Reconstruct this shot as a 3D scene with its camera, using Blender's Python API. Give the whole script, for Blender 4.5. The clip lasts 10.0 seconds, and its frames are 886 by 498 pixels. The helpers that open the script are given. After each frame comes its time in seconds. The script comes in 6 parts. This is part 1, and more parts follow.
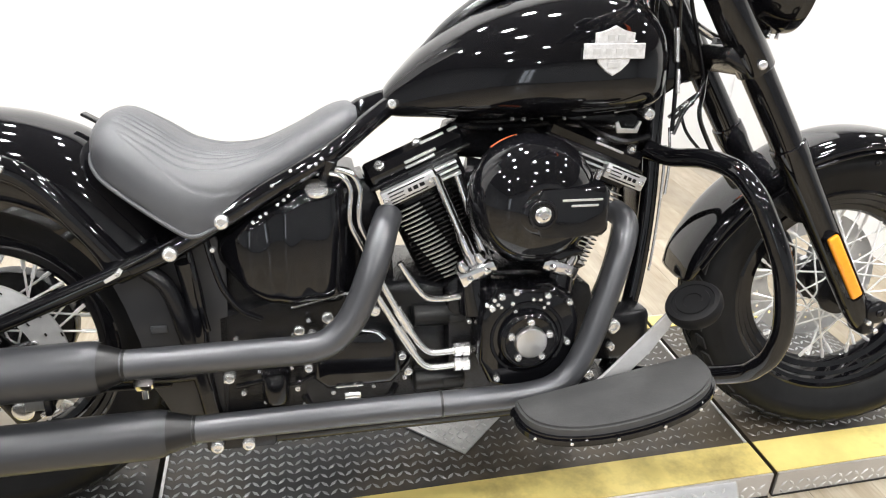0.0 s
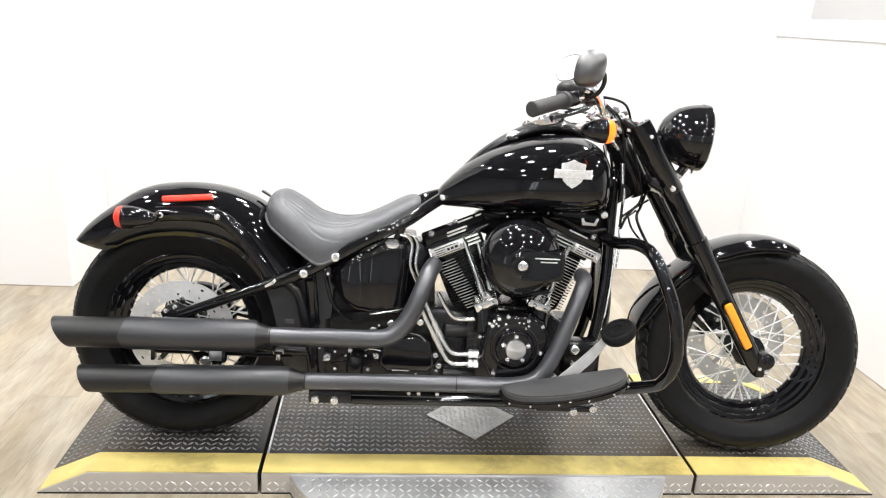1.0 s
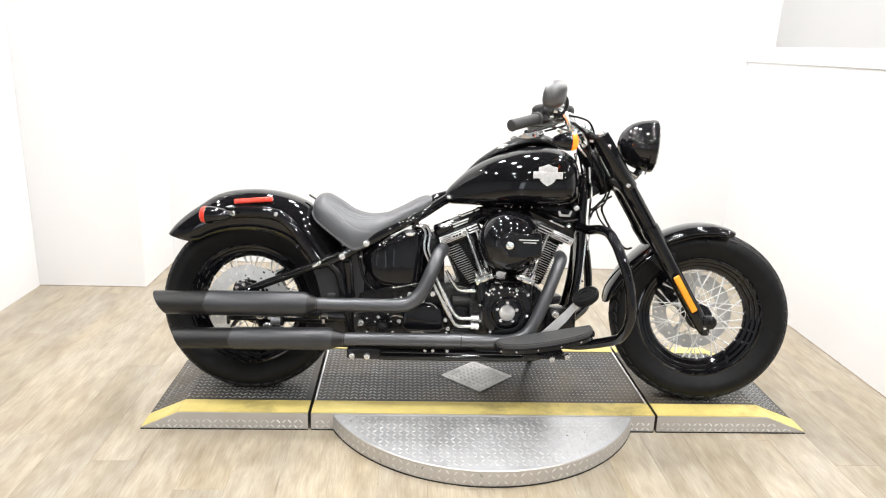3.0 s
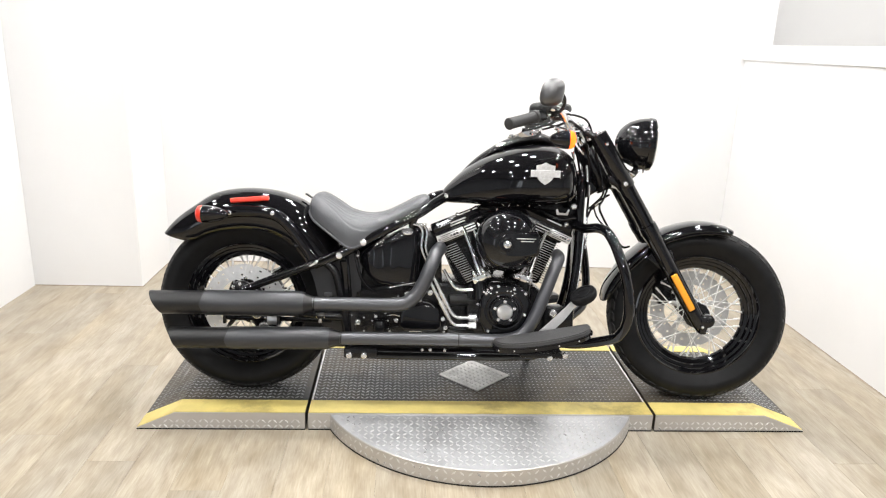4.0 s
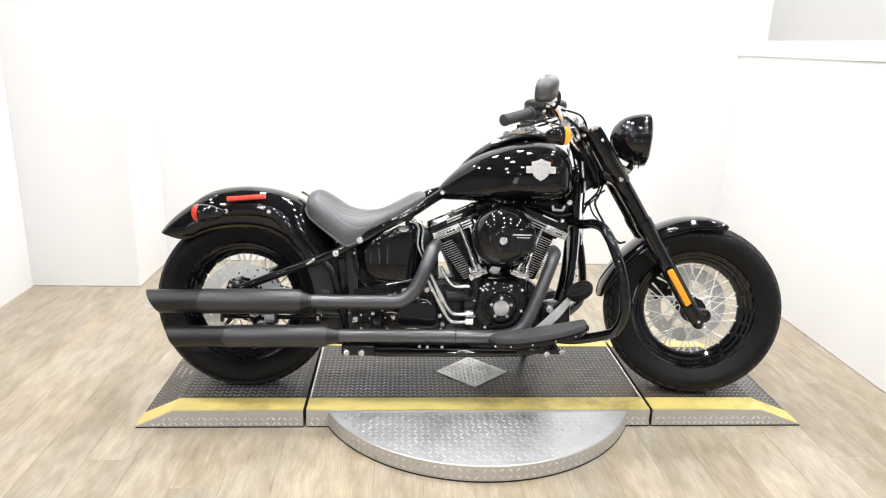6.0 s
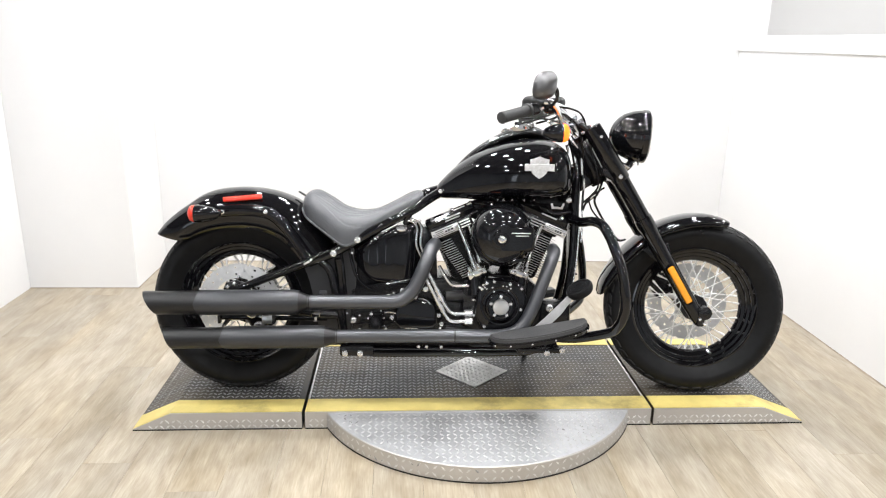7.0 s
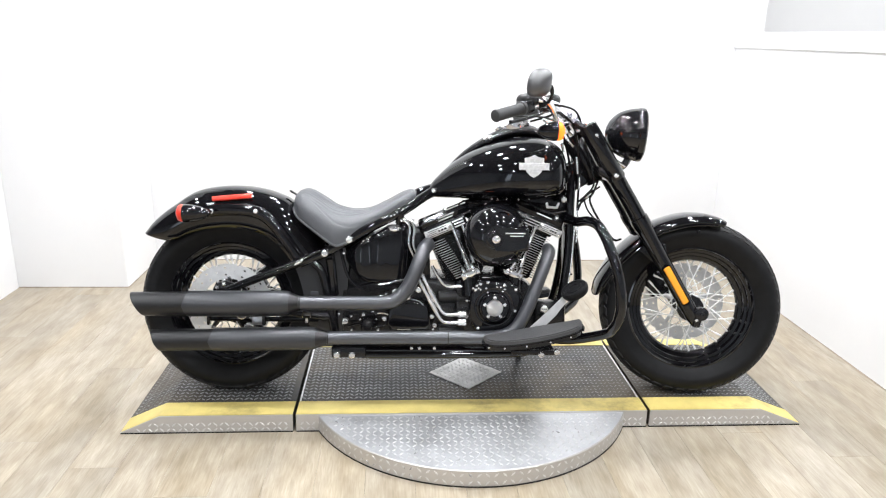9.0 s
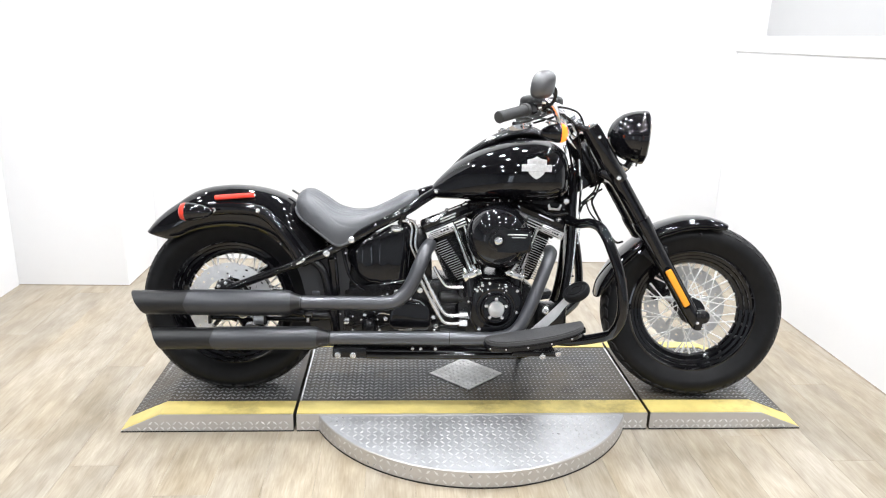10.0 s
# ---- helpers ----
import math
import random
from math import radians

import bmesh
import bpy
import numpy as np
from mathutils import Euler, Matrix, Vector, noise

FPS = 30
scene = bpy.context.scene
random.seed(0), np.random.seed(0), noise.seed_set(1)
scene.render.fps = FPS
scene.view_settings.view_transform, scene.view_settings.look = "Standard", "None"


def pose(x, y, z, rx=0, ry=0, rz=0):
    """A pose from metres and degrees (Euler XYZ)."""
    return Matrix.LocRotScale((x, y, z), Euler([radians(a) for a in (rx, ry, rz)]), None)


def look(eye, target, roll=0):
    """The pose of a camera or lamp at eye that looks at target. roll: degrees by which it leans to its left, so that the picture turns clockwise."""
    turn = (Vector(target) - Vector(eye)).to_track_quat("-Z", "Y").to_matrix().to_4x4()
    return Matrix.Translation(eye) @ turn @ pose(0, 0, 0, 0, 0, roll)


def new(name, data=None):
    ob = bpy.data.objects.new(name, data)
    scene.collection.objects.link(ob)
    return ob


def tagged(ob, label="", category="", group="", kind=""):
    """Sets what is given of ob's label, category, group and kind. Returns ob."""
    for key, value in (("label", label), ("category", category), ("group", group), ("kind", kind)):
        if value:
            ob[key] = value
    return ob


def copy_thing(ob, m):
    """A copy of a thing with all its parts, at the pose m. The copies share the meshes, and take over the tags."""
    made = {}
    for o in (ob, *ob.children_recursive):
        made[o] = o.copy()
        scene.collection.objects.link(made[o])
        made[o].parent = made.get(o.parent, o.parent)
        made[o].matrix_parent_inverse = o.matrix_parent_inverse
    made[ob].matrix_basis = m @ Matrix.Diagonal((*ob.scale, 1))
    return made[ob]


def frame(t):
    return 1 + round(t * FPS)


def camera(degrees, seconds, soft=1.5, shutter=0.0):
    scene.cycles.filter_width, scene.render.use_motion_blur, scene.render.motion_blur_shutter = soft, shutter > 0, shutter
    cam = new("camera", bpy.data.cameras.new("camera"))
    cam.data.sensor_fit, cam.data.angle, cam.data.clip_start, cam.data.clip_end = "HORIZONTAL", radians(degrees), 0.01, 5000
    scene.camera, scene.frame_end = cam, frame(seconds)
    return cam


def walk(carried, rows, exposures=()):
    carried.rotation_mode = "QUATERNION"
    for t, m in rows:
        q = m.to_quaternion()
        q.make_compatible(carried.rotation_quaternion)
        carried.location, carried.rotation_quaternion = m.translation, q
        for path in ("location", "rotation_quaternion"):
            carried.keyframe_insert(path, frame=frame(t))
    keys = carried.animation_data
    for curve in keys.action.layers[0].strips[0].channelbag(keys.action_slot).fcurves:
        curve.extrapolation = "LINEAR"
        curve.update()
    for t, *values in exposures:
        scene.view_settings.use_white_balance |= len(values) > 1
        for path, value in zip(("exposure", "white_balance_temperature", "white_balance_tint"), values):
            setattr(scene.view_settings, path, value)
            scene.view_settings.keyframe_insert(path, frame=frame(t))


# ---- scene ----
cam = camera(64.0, 10.0, soft=1.15)
PATH = [
    (0, (-0.29, -1.213, 1.119), (0.108, 0.524, 0.212), 1.8),
    (0.3, (-0.252, -1.449, 1.162), (0.006, 0.363, 0.364), 4.2),
    (0.5, (-0.227, -1.61, 1.207), (-0.027, 0.228, 0.444), 4.6),
    (0.7, (-0.258, -1.758, 1.221), (-0.015, 0.102, 0.525), 4.7),
    (1, (-0.299, -1.953, 1.272), (-0.11, -0.063, 0.647), 3.8),
    (1.3, (-0.313, -2.137, 1.308), (-0.166, -0.226, 0.739), 2.5),
    (1.5, (-0.284, -2.257, 1.311), (-0.163, -0.342, 0.746), 2.8),
    (1.7, (-0.25, -2.381, 1.273), (-0.136, -0.471, 0.692), 2.6),
    (2, (-0.26, -2.485, 1.298), (-0.2, -0.563, 0.751), 2.0),
    (2.5, (-0.273, -2.518, 1.313), (-0.18, -0.597, 0.762), 2.1),
    (4, (-0.274, -2.507, 1.31), (-0.157, -0.59, 0.753), 2.1),
    (4.5, (-0.269, -2.512, 1.304), (-0.149, -0.593, 0.753), 1.8),
    (5, (-0.268, -2.517, 1.307), (-0.146, -0.599, 0.752), 1.7),
    (5.5, (-0.267, -2.519, 1.307), (-0.145, -0.602, 0.749), 1.8),
    (7, (-0.259, -2.495, 1.304), (-0.139, -0.58, 0.738), 1.2),
    (7.5, (-0.247, -2.484, 1.306), (-0.116, -0.571, 0.739), 1.4),
    (8, (-0.241, -2.471, 1.304), (-0.104, -0.559, 0.735), 1.6),
    (8.5, (-0.242, -2.465, 1.303), (-0.114, -0.553, 0.73), 1.6),
    (9, (-0.248, -2.456, 1.305), (-0.116, -0.545, 0.73), 1.3),
    (9.5, (-0.249, -2.456, 1.306), (-0.115, -0.544, 0.734), 1.6),
    (10, (-0.257, -2.457, 1.304), (-0.123, -0.545, 0.732), 1.8),
]
walk(cam, [(t, look(eye, target, roll)) for t, eye, target, roll in PATH],
     [(0, -0.71, 6500, 10), (1.5, -0.77, 6500, 10), (2.6, -0.77, 6500, 10), (4.2, -0.88, 6530, 10), (7.2, -0.87, 6350, 10), (8.6, -0.81, 6180, 10), (10, -0.76, 6170, 10)])

# ---------------------------------------------------------------- light
world = bpy.data.worlds.new("world")
scene.world = world
world.use_nodes = True
world.node_tree.nodes["Background"].inputs[0].default_value = (0.9, 0.95, 1.0, 1)
world.node_tree.nodes["Background"].inputs[1].default_value = 0.03

CEIL = 3.0


# ---------------------------------------------------------------- materials
def mat(name, base, rough=0.5, metal=0.0, coat=0.0, vary=0.0, scale=8.0, bump=0.0, bump_scale=60.0, rvary=0.0, spec=0.5, stretch=(1, 1, 1), per_object=0.0):
    m = bpy.data.materials.new(name)
    m.use_nodes = True
    nt = m.node_tree
    b = nt.nodes["Principled BSDF"]
    b.inputs["Base Color"].default_value = (*base, 1)
    b.inputs["Roughness"].default_value = rough
    b.inputs["Metallic"].default_value = metal
    b.inputs["Coat Weight"].default_value = coat
    b.inputs["Coat Roughness"].default_value = 0.03
    b.inputs["Specular IOR Level"].default_value = spec
    co = nt.nodes.new("ShaderNodeTexCoord")
    mp = nt.nodes.new("ShaderNodeMapping")
    mp.inputs["Scale"].default_value = stretch
    nt.links.new(co.outputs["Object"], mp.inputs["Vector"])
    if vary or rvary:
        n = nt.nodes.new("ShaderNodeTexNoise")
        n.inputs["Scale"].default_value = scale
        n.inputs["Detail"].default_value = 6
        n.inputs["Roughness"].default_value = 0.65
        nt.links.new(mp.outputs[0], n.inputs["Vector"])
        if vary:
            r = nt.nodes.new("ShaderNodeValToRGB")
            r.color_ramp.elements[0].position, r.color_ramp.elements[1].position = 0.3, 0.7
            r.color_ramp.elements[0].color = (*[c * (1 - vary) for c in base], 1)
            r.color_ramp.elements[1].color = (*[min(1, c * (1 + vary)) for c in base], 1)
            nt.links.new(n.outputs["Fac"], r.inputs["Fac"])
            nt.links.new(r.outputs[0], b.inputs["Base Color"])
        if rvary:
            q = nt.nodes.new("ShaderNodeMapRange")
            q.inputs["To Min"].default_value = max(0.0, rough - rvary)
            q.inputs["To Max"].default_value = min(1.0, rough + rvary)
            nt.links.new(n.outputs["Fac"], q.inputs["Value"])
            nt.links.new(q.outputs[0], b.inputs["Roughness"])
    if bump:
        n2 = nt.nodes.new("ShaderNodeTexNoise")
        n2.inputs["Scale"].default_value = bump_scale
        n2.inputs["Detail"].default_value = 4
        nt.links.new(mp.outputs[0], n2.inputs["Vector"])
        bp = nt.nodes.new("ShaderNodeBump")
        bp.inputs["Strength"].default_value = bump
        bp.inputs["Distance"].default_value = 0.002
        nt.links.new(n2.outputs["Fac"], bp.inputs["Height"])
        nt.links.new(bp.outputs[0], b.inputs["Normal"])
    return m


def glow(name, colour, strength):
    m = bpy.data.materials.new(name)
    m.use_nodes = True
    b = m.node_tree.nodes["Principled BSDF"]
    b.inputs["Base Color"].default_value = (*colour, 1)
    b.inputs["Emission Color"].default_value = (*colour, 1)
    b.inputs["Emission Strength"].default_value = strength
    return m


M_WALL = mat("white_wall_paint", (0.76, 0.76, 0.765), 0.55, vary=0.02, scale=1.5, bump=0.12, bump_scale=180)
M_CEIL = mat("dark_ceiling_paint", (0.16, 0.16, 0.165), 0.8, vary=0.08, scale=2)
M_GREY = mat("grey_room_paint", (0.5, 0.53, 0.57), 0.7, vary=0.06, scale=1.2)
M_GLOSS = mat("gloss_black_paint", (0.0045, 0.0045, 0.0056), 0.045, rvary=0.02, scale=30, spec=0.52)
M_BLACK = mat("satin_black_coat", (0.007, 0.007, 0.0082), 0.2, spec=0.4, vary=0.3, scale=40, bump=0.08, bump_scale=300)
M_WRINKLE = mat("dark_engine_coat", (0.008, 0.008, 0.0092), 0.2, spec=0.42, vary=0.3, scale=60, bump=0.35, bump_scale=700)
M_MATTE = mat("matte_black_pipe", (0.086, 0.0885, 0.097), 0.32, metal=0.55, spec=0.8, vary=0.06, scale=10, rvary=0.03, bump=0.05, bump_scale=500)
M_SHIELD = mat("satin_black_shield", (0.046, 0.0475, 0.052), 0.33, metal=0.4, spec=0.6, vary=0.06, scale=10, rvary=0.02)
M_MATTE2 = mat("matte_black_shield", (0.011, 0.011, 0.0117), 0.36, metal=0.2, spec=0.5, vary=0.06, scale=10, rvary=0.025)
M_CHROME = mat("chrome", (0.88, 0.88, 0.89), 0.12, metal=1.0, rvary=0.05, scale=30)
M_BOLT = mat("polished_bolt_steel", (0.88, 0.88, 0.88), 0.22, metal=0.85, rvary=0.06, scale=80)
M_ALU = mat("machined_aluminium", (0.66, 0.66, 0.67), 0.32, metal=0.8, vary=0.1, scale=60, rvary=0.1)
M_STEEL = mat("brushed_disc_steel", (0.68, 0.68, 0.68), 0.42, metal=0.5, vary=0.1, scale=40, rvary=0.08)
M_RUBBER = mat("tyre_rubber", (0.0085, 0.0086, 0.0093), 0.4, spec=0.15, vary=0.25, scale=25, bump=0.12, bump_scale=350)
M_BOARD = mat("grey_floorboard_rubber", (0.052, 0.052, 0.053), 0.5, vary=0.12, scale=40, bump=0.25, bump_scale=500)
M_TREAD = mat("worn_tread_rubber", (0.02, 0.02, 0.0205), 0.55, spec=0.25, vary=0.3, scale=25, bump=0.15, bump_scale=300)
M_INNER = mat("satin_inner_panel", (0.026, 0.026, 0.028), 0.45, spec=0.5, vary=0.08, scale=12, bump=0.12, bump_scale=400)
M_SPOKE = mat("bright_spoke_steel", (0.88, 0.88, 0.88), 0.3, metal=0.4, rvary=0.05, scale=60)
M_PAD = mat("grey_black_rubber_pad", (0.035, 0.035, 0.036), 0.62, vary=0.2, scale=40, bump=0.3, bump_scale=500)
M_LEATHER = mat("black_seat_vinyl", (0.05, 0.0525, 0.06), 0.38, spec=0.85, vary=0.12, scale=14, rvary=0.07, bump=0.35, bump_scale=900)
M_RED = mat("red_reflector_plastic", (0.75, 0.04, 0.02), 0.3, coat=0.25, vary=0.08, scale=120)
M_AMBER = mat("amber_reflector_plastic", (0.95, 0.36, 0.02), 0.18, coat=0.6, vary=0.08, scale=120)
M_BADGE = mat("silver_tank_badge", (0.72, 0.72, 0.73), 0.42, metal=0.2, vary=0.2, scale=120)
M_MIRROR_BACK = mat("dark_satin_metal_paint", (0.15, 0.15, 0.154), 0.36, metal=0.85, vary=0.06, scale=20)
M_MIRROR = mat("mirror_glass", (0.9, 0.9, 0.9), 0.02, metal=1.0)
M_YELLOW = mat("yellow_edge_paint", (0.7, 0.57, 0.19), 0.5, vary=0.12, scale=9, bump=0.1, bump_scale=250)
M_PLATE = mat("dark_worn_tread_plate", (0.06, 0.061, 0.062), 0.42, metal=0.35, vary=0.4, scale=6, rvary=0.14, bump=0.15, bump_scale=160)
M_LUG = mat("worn_tread_bar", (0.4, 0.41, 0.42), 0.32, metal=0.6, vary=0.4, scale=5, rvary=0.1)
M_PLATE2 = mat("bare_steel_tread_plate", (0.6, 0.605, 0.62), 0.34, metal=0.6, vary=0.22, scale=5, rvary=0.14, bump=0.12, bump_scale=200)
M_LUG2 = mat("bare_steel_tread_bar", (0.7, 0.7, 0.7), 0.3, metal=0.5, vary=0.2, scale=9, rvary=0.1)


def soil(m, colour, scale, lo, hi, strength, stretch=(1, 1, 1)):
    """Dirt in patches over a material's own colour."""
    nt = m.node_tree
    b = nt.nodes["Principled BSDF"]
    src = b.inputs["Base Color"].links[0].from_socket
    geo = nt.nodes.new("ShaderNodeNewGeometry")
    mp = nt.nodes.new("ShaderNodeMapping")
    mp.inputs["Scale"].default_value = stretch
    nt.links.new(geo.outputs["Position"], mp.inputs["Vector"])
    n = nt.nodes.new("ShaderNodeTexNoise")
    n.inputs["Scale"].default_value, n.inputs["Detail"].default_value, n.inputs["Roughness"].default_value = scale, 6, 0.7
    nt.links.new(mp.outputs[0], n.inputs["Vector"])
    r = nt.nodes.new("ShaderNodeMapRange")
    r.inputs["From Min"].default_value, r.inputs["From Max"].default_value, r.inputs["To Max"].default_value = lo, hi, strength
    nt.links.new(n.outputs["Fac"], r.inputs["Value"])
    mx = nt.nodes.new("ShaderNodeMix")
    mx.data_type = "RGBA"
    mx.inputs["B"].default_value = (*colour, 1)
    nt.links.new(r.outputs[0], mx.inputs["Factor"])
    nt.links.new(src, mx.inputs["A"])
    nt.links.new(mx.outputs["Result"], b.inputs["Base Color"])


soil(M_YELLOW, (0.2, 0.15, 0.06), 2.6, 0.56, 0.72, 0.75)
soil(M_PLATE, (0.1, 0.08, 0.055), 2.2, 0.42, 0.62, 0.85)
soil(M_LUG, (0.13, 0.11, 0.08), 2.2, 0.45, 0.65, 0.7)
soil(M_PLATE, (0.022, 0.02, 0.017), 6.5, 0.55, 0.7, 0.75)
M_TRIM = mat("dark_floor_joint", (0.33, 0.28, 0.23), 0.7, vary=0.5, scale=14)
M_SKIRT = mat("bare_steel_skirt", (0.55, 0.535, 0.52), 0.38, metal=0.6, vary=0.06, scale=7, rvary=0.08, bump=0.08, bump_scale=90)
M_JOINT = mat("black_joint", (0.01, 0.01, 0.01), 0.7)


def wood(joined=False):
    """Printed vinyl oak: fine grain, broad blotches of warm and grey, a tone of its own for each plank."""
    m = mat("pale_oak_plank", (0.47, 0.39, 0.3), 0.33, rvary=0.08, scale=5)
    nt = m.node_tree
    b = nt.nodes["Principled BSDF"]
    for link in list(b.inputs["Base Color"].links):
        nt.links.remove(link)
    info = nt.nodes.new("ShaderNodeObjectInfo")
    geo = nt.nodes.new("ShaderNodeNewGeometry")
    chance = geo.outputs["Random Per Island"] if joined else info.outputs["Random"]
    mul = nt.nodes.new("ShaderNodeMath")
    mul.operation, mul.inputs[1].default_value = "MULTIPLY", 3.0
    nt.links.new(chance, mul.inputs[0])

    def layer(stretch, scale, detail, lo, hi, a, c, shifted):
        mp = nt.nodes.new("ShaderNodeMapping")
        mp.inputs["Scale"].default_value = stretch
        nt.links.new(geo.outputs["Position"], mp.inputs["Vector"])
        n = nt.nodes.new("ShaderNodeTexNoise")
        n.noise_dimensions = "4D"
        n.inputs["Scale"].default_value, n.inputs["Detail"].default_value, n.inputs["Distortion"].default_value = scale, detail, 0.35
        nt.links.new(mp.outputs[0], n.inputs["Vector"])
        if shifted:
            nt.links.new(mul.outputs[0], n.inputs["W"])
        r = nt.nodes.new("ShaderNodeValToRGB")
        r.color_ramp.elements[0].position, r.color_ramp.elements[1].position = lo, hi
        r.color_ramp.elements[0].color, r.color_ramp.elements[1].color = (*a, 1), (*c, 1)
        nt.links.new(n.outputs["Fac"], r.inputs[0])
        return r, n
    broad, _ = layer((2.2, 0.8, 1), 1.6, 3, 0.35, 0.65, (0.388, 0.333, 0.247), (0.38, 0.345, 0.287), True)
    grain, gn = layer((13, 3.6, 1), 2.0, 10, 0.28, 0.72, (0.74, 0.70, 0.64), (1.12, 1.12, 1.12), True)
    fine, _ = layer((48, 4, 1), 4, 5, 0.3, 0.7, (0.84, 0.82, 0.79), (1.09, 1.09, 1.09), True)
    blotch, _ = layer((2.6, 0.9, 1), 2.4, 4, 0.38, 0.66, (0.93, 0.92, 0.9), (1.1, 1.11, 1.13), False)
    prev = broad
    for lay in (grain, fine, blotch):
        mx = nt.nodes.new("ShaderNodeMix")
        mx.data_type, mx.blend_type = "RGBA", "MULTIPLY"
        mx.inputs["Factor"].default_value = 1.0
        nt.links.new(prev.outputs[0] if prev is broad else prev.outputs["Result"], mx.inputs["A"])
        nt.links.new(lay.outputs[0], mx.inputs["B"])
        prev = mx
    hsv = nt.nodes.new("ShaderNodeHueSaturation")
    vr = nt.nodes.new("ShaderNodeMapRange")
    vr.inputs["To Min"].default_value, vr.inputs["To Max"].default_value = 0.87, 1.09
    nt.links.new(chance, vr.inputs["Value"])
    nt.links.new(vr.outputs[0], hsv.inputs["Value"])
    nt.links.new(prev.outputs["Result"], hsv.inputs["Color"])
    nt.links.new(hsv.outputs[0], b.inputs["Base Color"])
    bp = nt.nodes.new("ShaderNodeBump")
    bp.inputs["Strength"].default_value, bp.inputs["Distance"].default_value = 0.08, 0.002
    nt.links.new(gn.outputs["Fac"], bp.inputs["Height"])
    nt.links.new(bp.outputs[0], b.inputs["Normal"])
    return m


M_WOOD = wood()


# ---------------------------------------------------------------- mesh helpers
def part(name, bm, material, parent=None, label="", smooth=40, matrix=None):
    bmesh.ops.recalc_face_normals(bm, faces=bm.faces)
    me = bpy.data.meshes.new(name)
    bm.to_mesh(me)
    bm.free()
    me.materials.append(material)
    if smooth:
        me.shade_smooth()
        me.set_sharp_from_angle(angle=radians(smooth))
    ob = new(name, me)
    if parent:
        ob.parent = parent
    if matrix is not None:
        ob.matrix_basis = matrix
    if label:
        tagged(ob, label)
    return ob


def box(bm, lo, hi, bevel=0.0, m=None, seg=2):
    r = bmesh.ops.create_cube(bm, size=1)
    vs = r["verts"]
    for v in vs:
        v.co = Vector([lo[i] + (v.co[i] + 0.5) * (hi[i] - lo[i]) for i in range(3)])
    es = list({e for v in vs for e in v.link_edges})
    if bevel:
        out = bmesh.ops.bevel(bm, geom=es, offset=bevel, segments=seg, profile=0.5, affect="EDGES")
        vs = list({v for f in out["faces"] for v in f.verts} | {v for v in vs if v.is_valid})
    if m is not None:
        bmesh.ops.transform(bm, matrix=m, verts=vs)
    return vs


def axes(d):
    d = Vector(d).normalized()
    a = Vector((0, 0, 1)) if abs(d.z) < 0.9 else Vector((1, 0, 0))
    u = d.cross(a).normalized()
    return d, u, d.cross(u)


def ring(bm, c, u, v, ru, rv=None, seg=24):
    rv = ru if rv is None else rv
    c = Vector(c)
    return [bm.verts.new(c + u * (ru * math.cos(2 * math.pi * i / seg)) + v * (rv * math.sin(2 * math.pi * i / seg))) for i in range(seg)]


def bridge(bm, a, b):
    n = len(a)
    for i in range(n):
        bm.faces.new((a[i], a[(i + 1) % n], b[(i + 1) % n], b[i]))


def lathe(bm, origin, direction, profile, seg=32, caps=True):
    """profile: (radius, height along direction)."""
    d, u, v = axes(direction)
    o = Vector(origin)
    prev, first = None, None
    for r, h in profile:
        cur = ring(bm, o + d * h, u, v, max(r, 1e-5), seg=seg)
        if prev:
            bridge(bm, prev, cur)
        else:
            first = cur
        prev = cur
    if caps:
        bm.faces.new(first)
        bm.faces.new(prev)


def rod(bm, p0, p1, r, r1=None, seg=12):
    d = Vector(p1) - Vector(p0)
    lathe(bm, p0, d, [(r, 0), (r if r1 is None else r1, d.length)], seg)


def curve_pts(pts, n=8):
    """Catmull-Rom through pts."""
    p = [Vector(q) for q in pts]
    p = [2 * p[0] - p[1]] + p + [2 * p[-1] - p[-2]]
    out = []
    for i in range(1, len(p) - 2):
        for k in range(n):
            t = k / n
            a, b, c, d = p[i - 1], p[i], p[i + 1], p[i + 2]
            out.append(0.5 * ((2 * b) + (c - a) * t + (2 * a - 5 * b + 4 * c - d) * t * t + (3 * b - a - 3 * c + d) * t ** 3))
    out.append(p[-2])
    return out


def tube(bm, pts, r, seg=14, n=8, caps=True):
    """r: a number, or one radius per point of pts."""
    path = curve_pts(pts, n) if n > 1 else [Vector(q) for q in pts]
    rs = [r] * len(path)
    if not isinstance(r, (int, float)):
        rs = []
        for i in range(len(path)):
            f = i / (len(path) - 1) * (len(r) - 1)
            k = min(int(f), len(r) - 2)
            rs.append(r[k] + (r[k + 1] - r[k]) * (f - k))
    d, u, v = axes(path[1] - path[0])
    prev = None
    for i, q in enumerate(path):
        t = (path[min(i + 1, len(path) - 1)] - path[max(i - 1, 0)]).normalized()
        u = (u - t * u.dot(t)).normalized()
        v = t.cross(u)
        cur = ring(bm, q, u, v, rs[i], seg=seg)
        if prev:
            bridge(bm, prev, cur)
        elif caps:
            bm.faces.new(cur)
        prev = cur
    if caps:
        bm.faces.new(prev)


def loft(bm, rings, closed=True, caps=True):
    prev = None
    for pts in rings:
        cur = [bm.verts.new(p) for p in pts]
        if prev:
            n = len(cur)
            for i in range(n if closed else n - 1):
                bm.faces.new((prev[i], prev[(i + 1) % n], cur[(i + 1) % n], cur[i]))
        elif caps and closed:
            bm.faces.new(cur)
        prev = cur
    if caps and closed:
        bm.faces.new(prev)


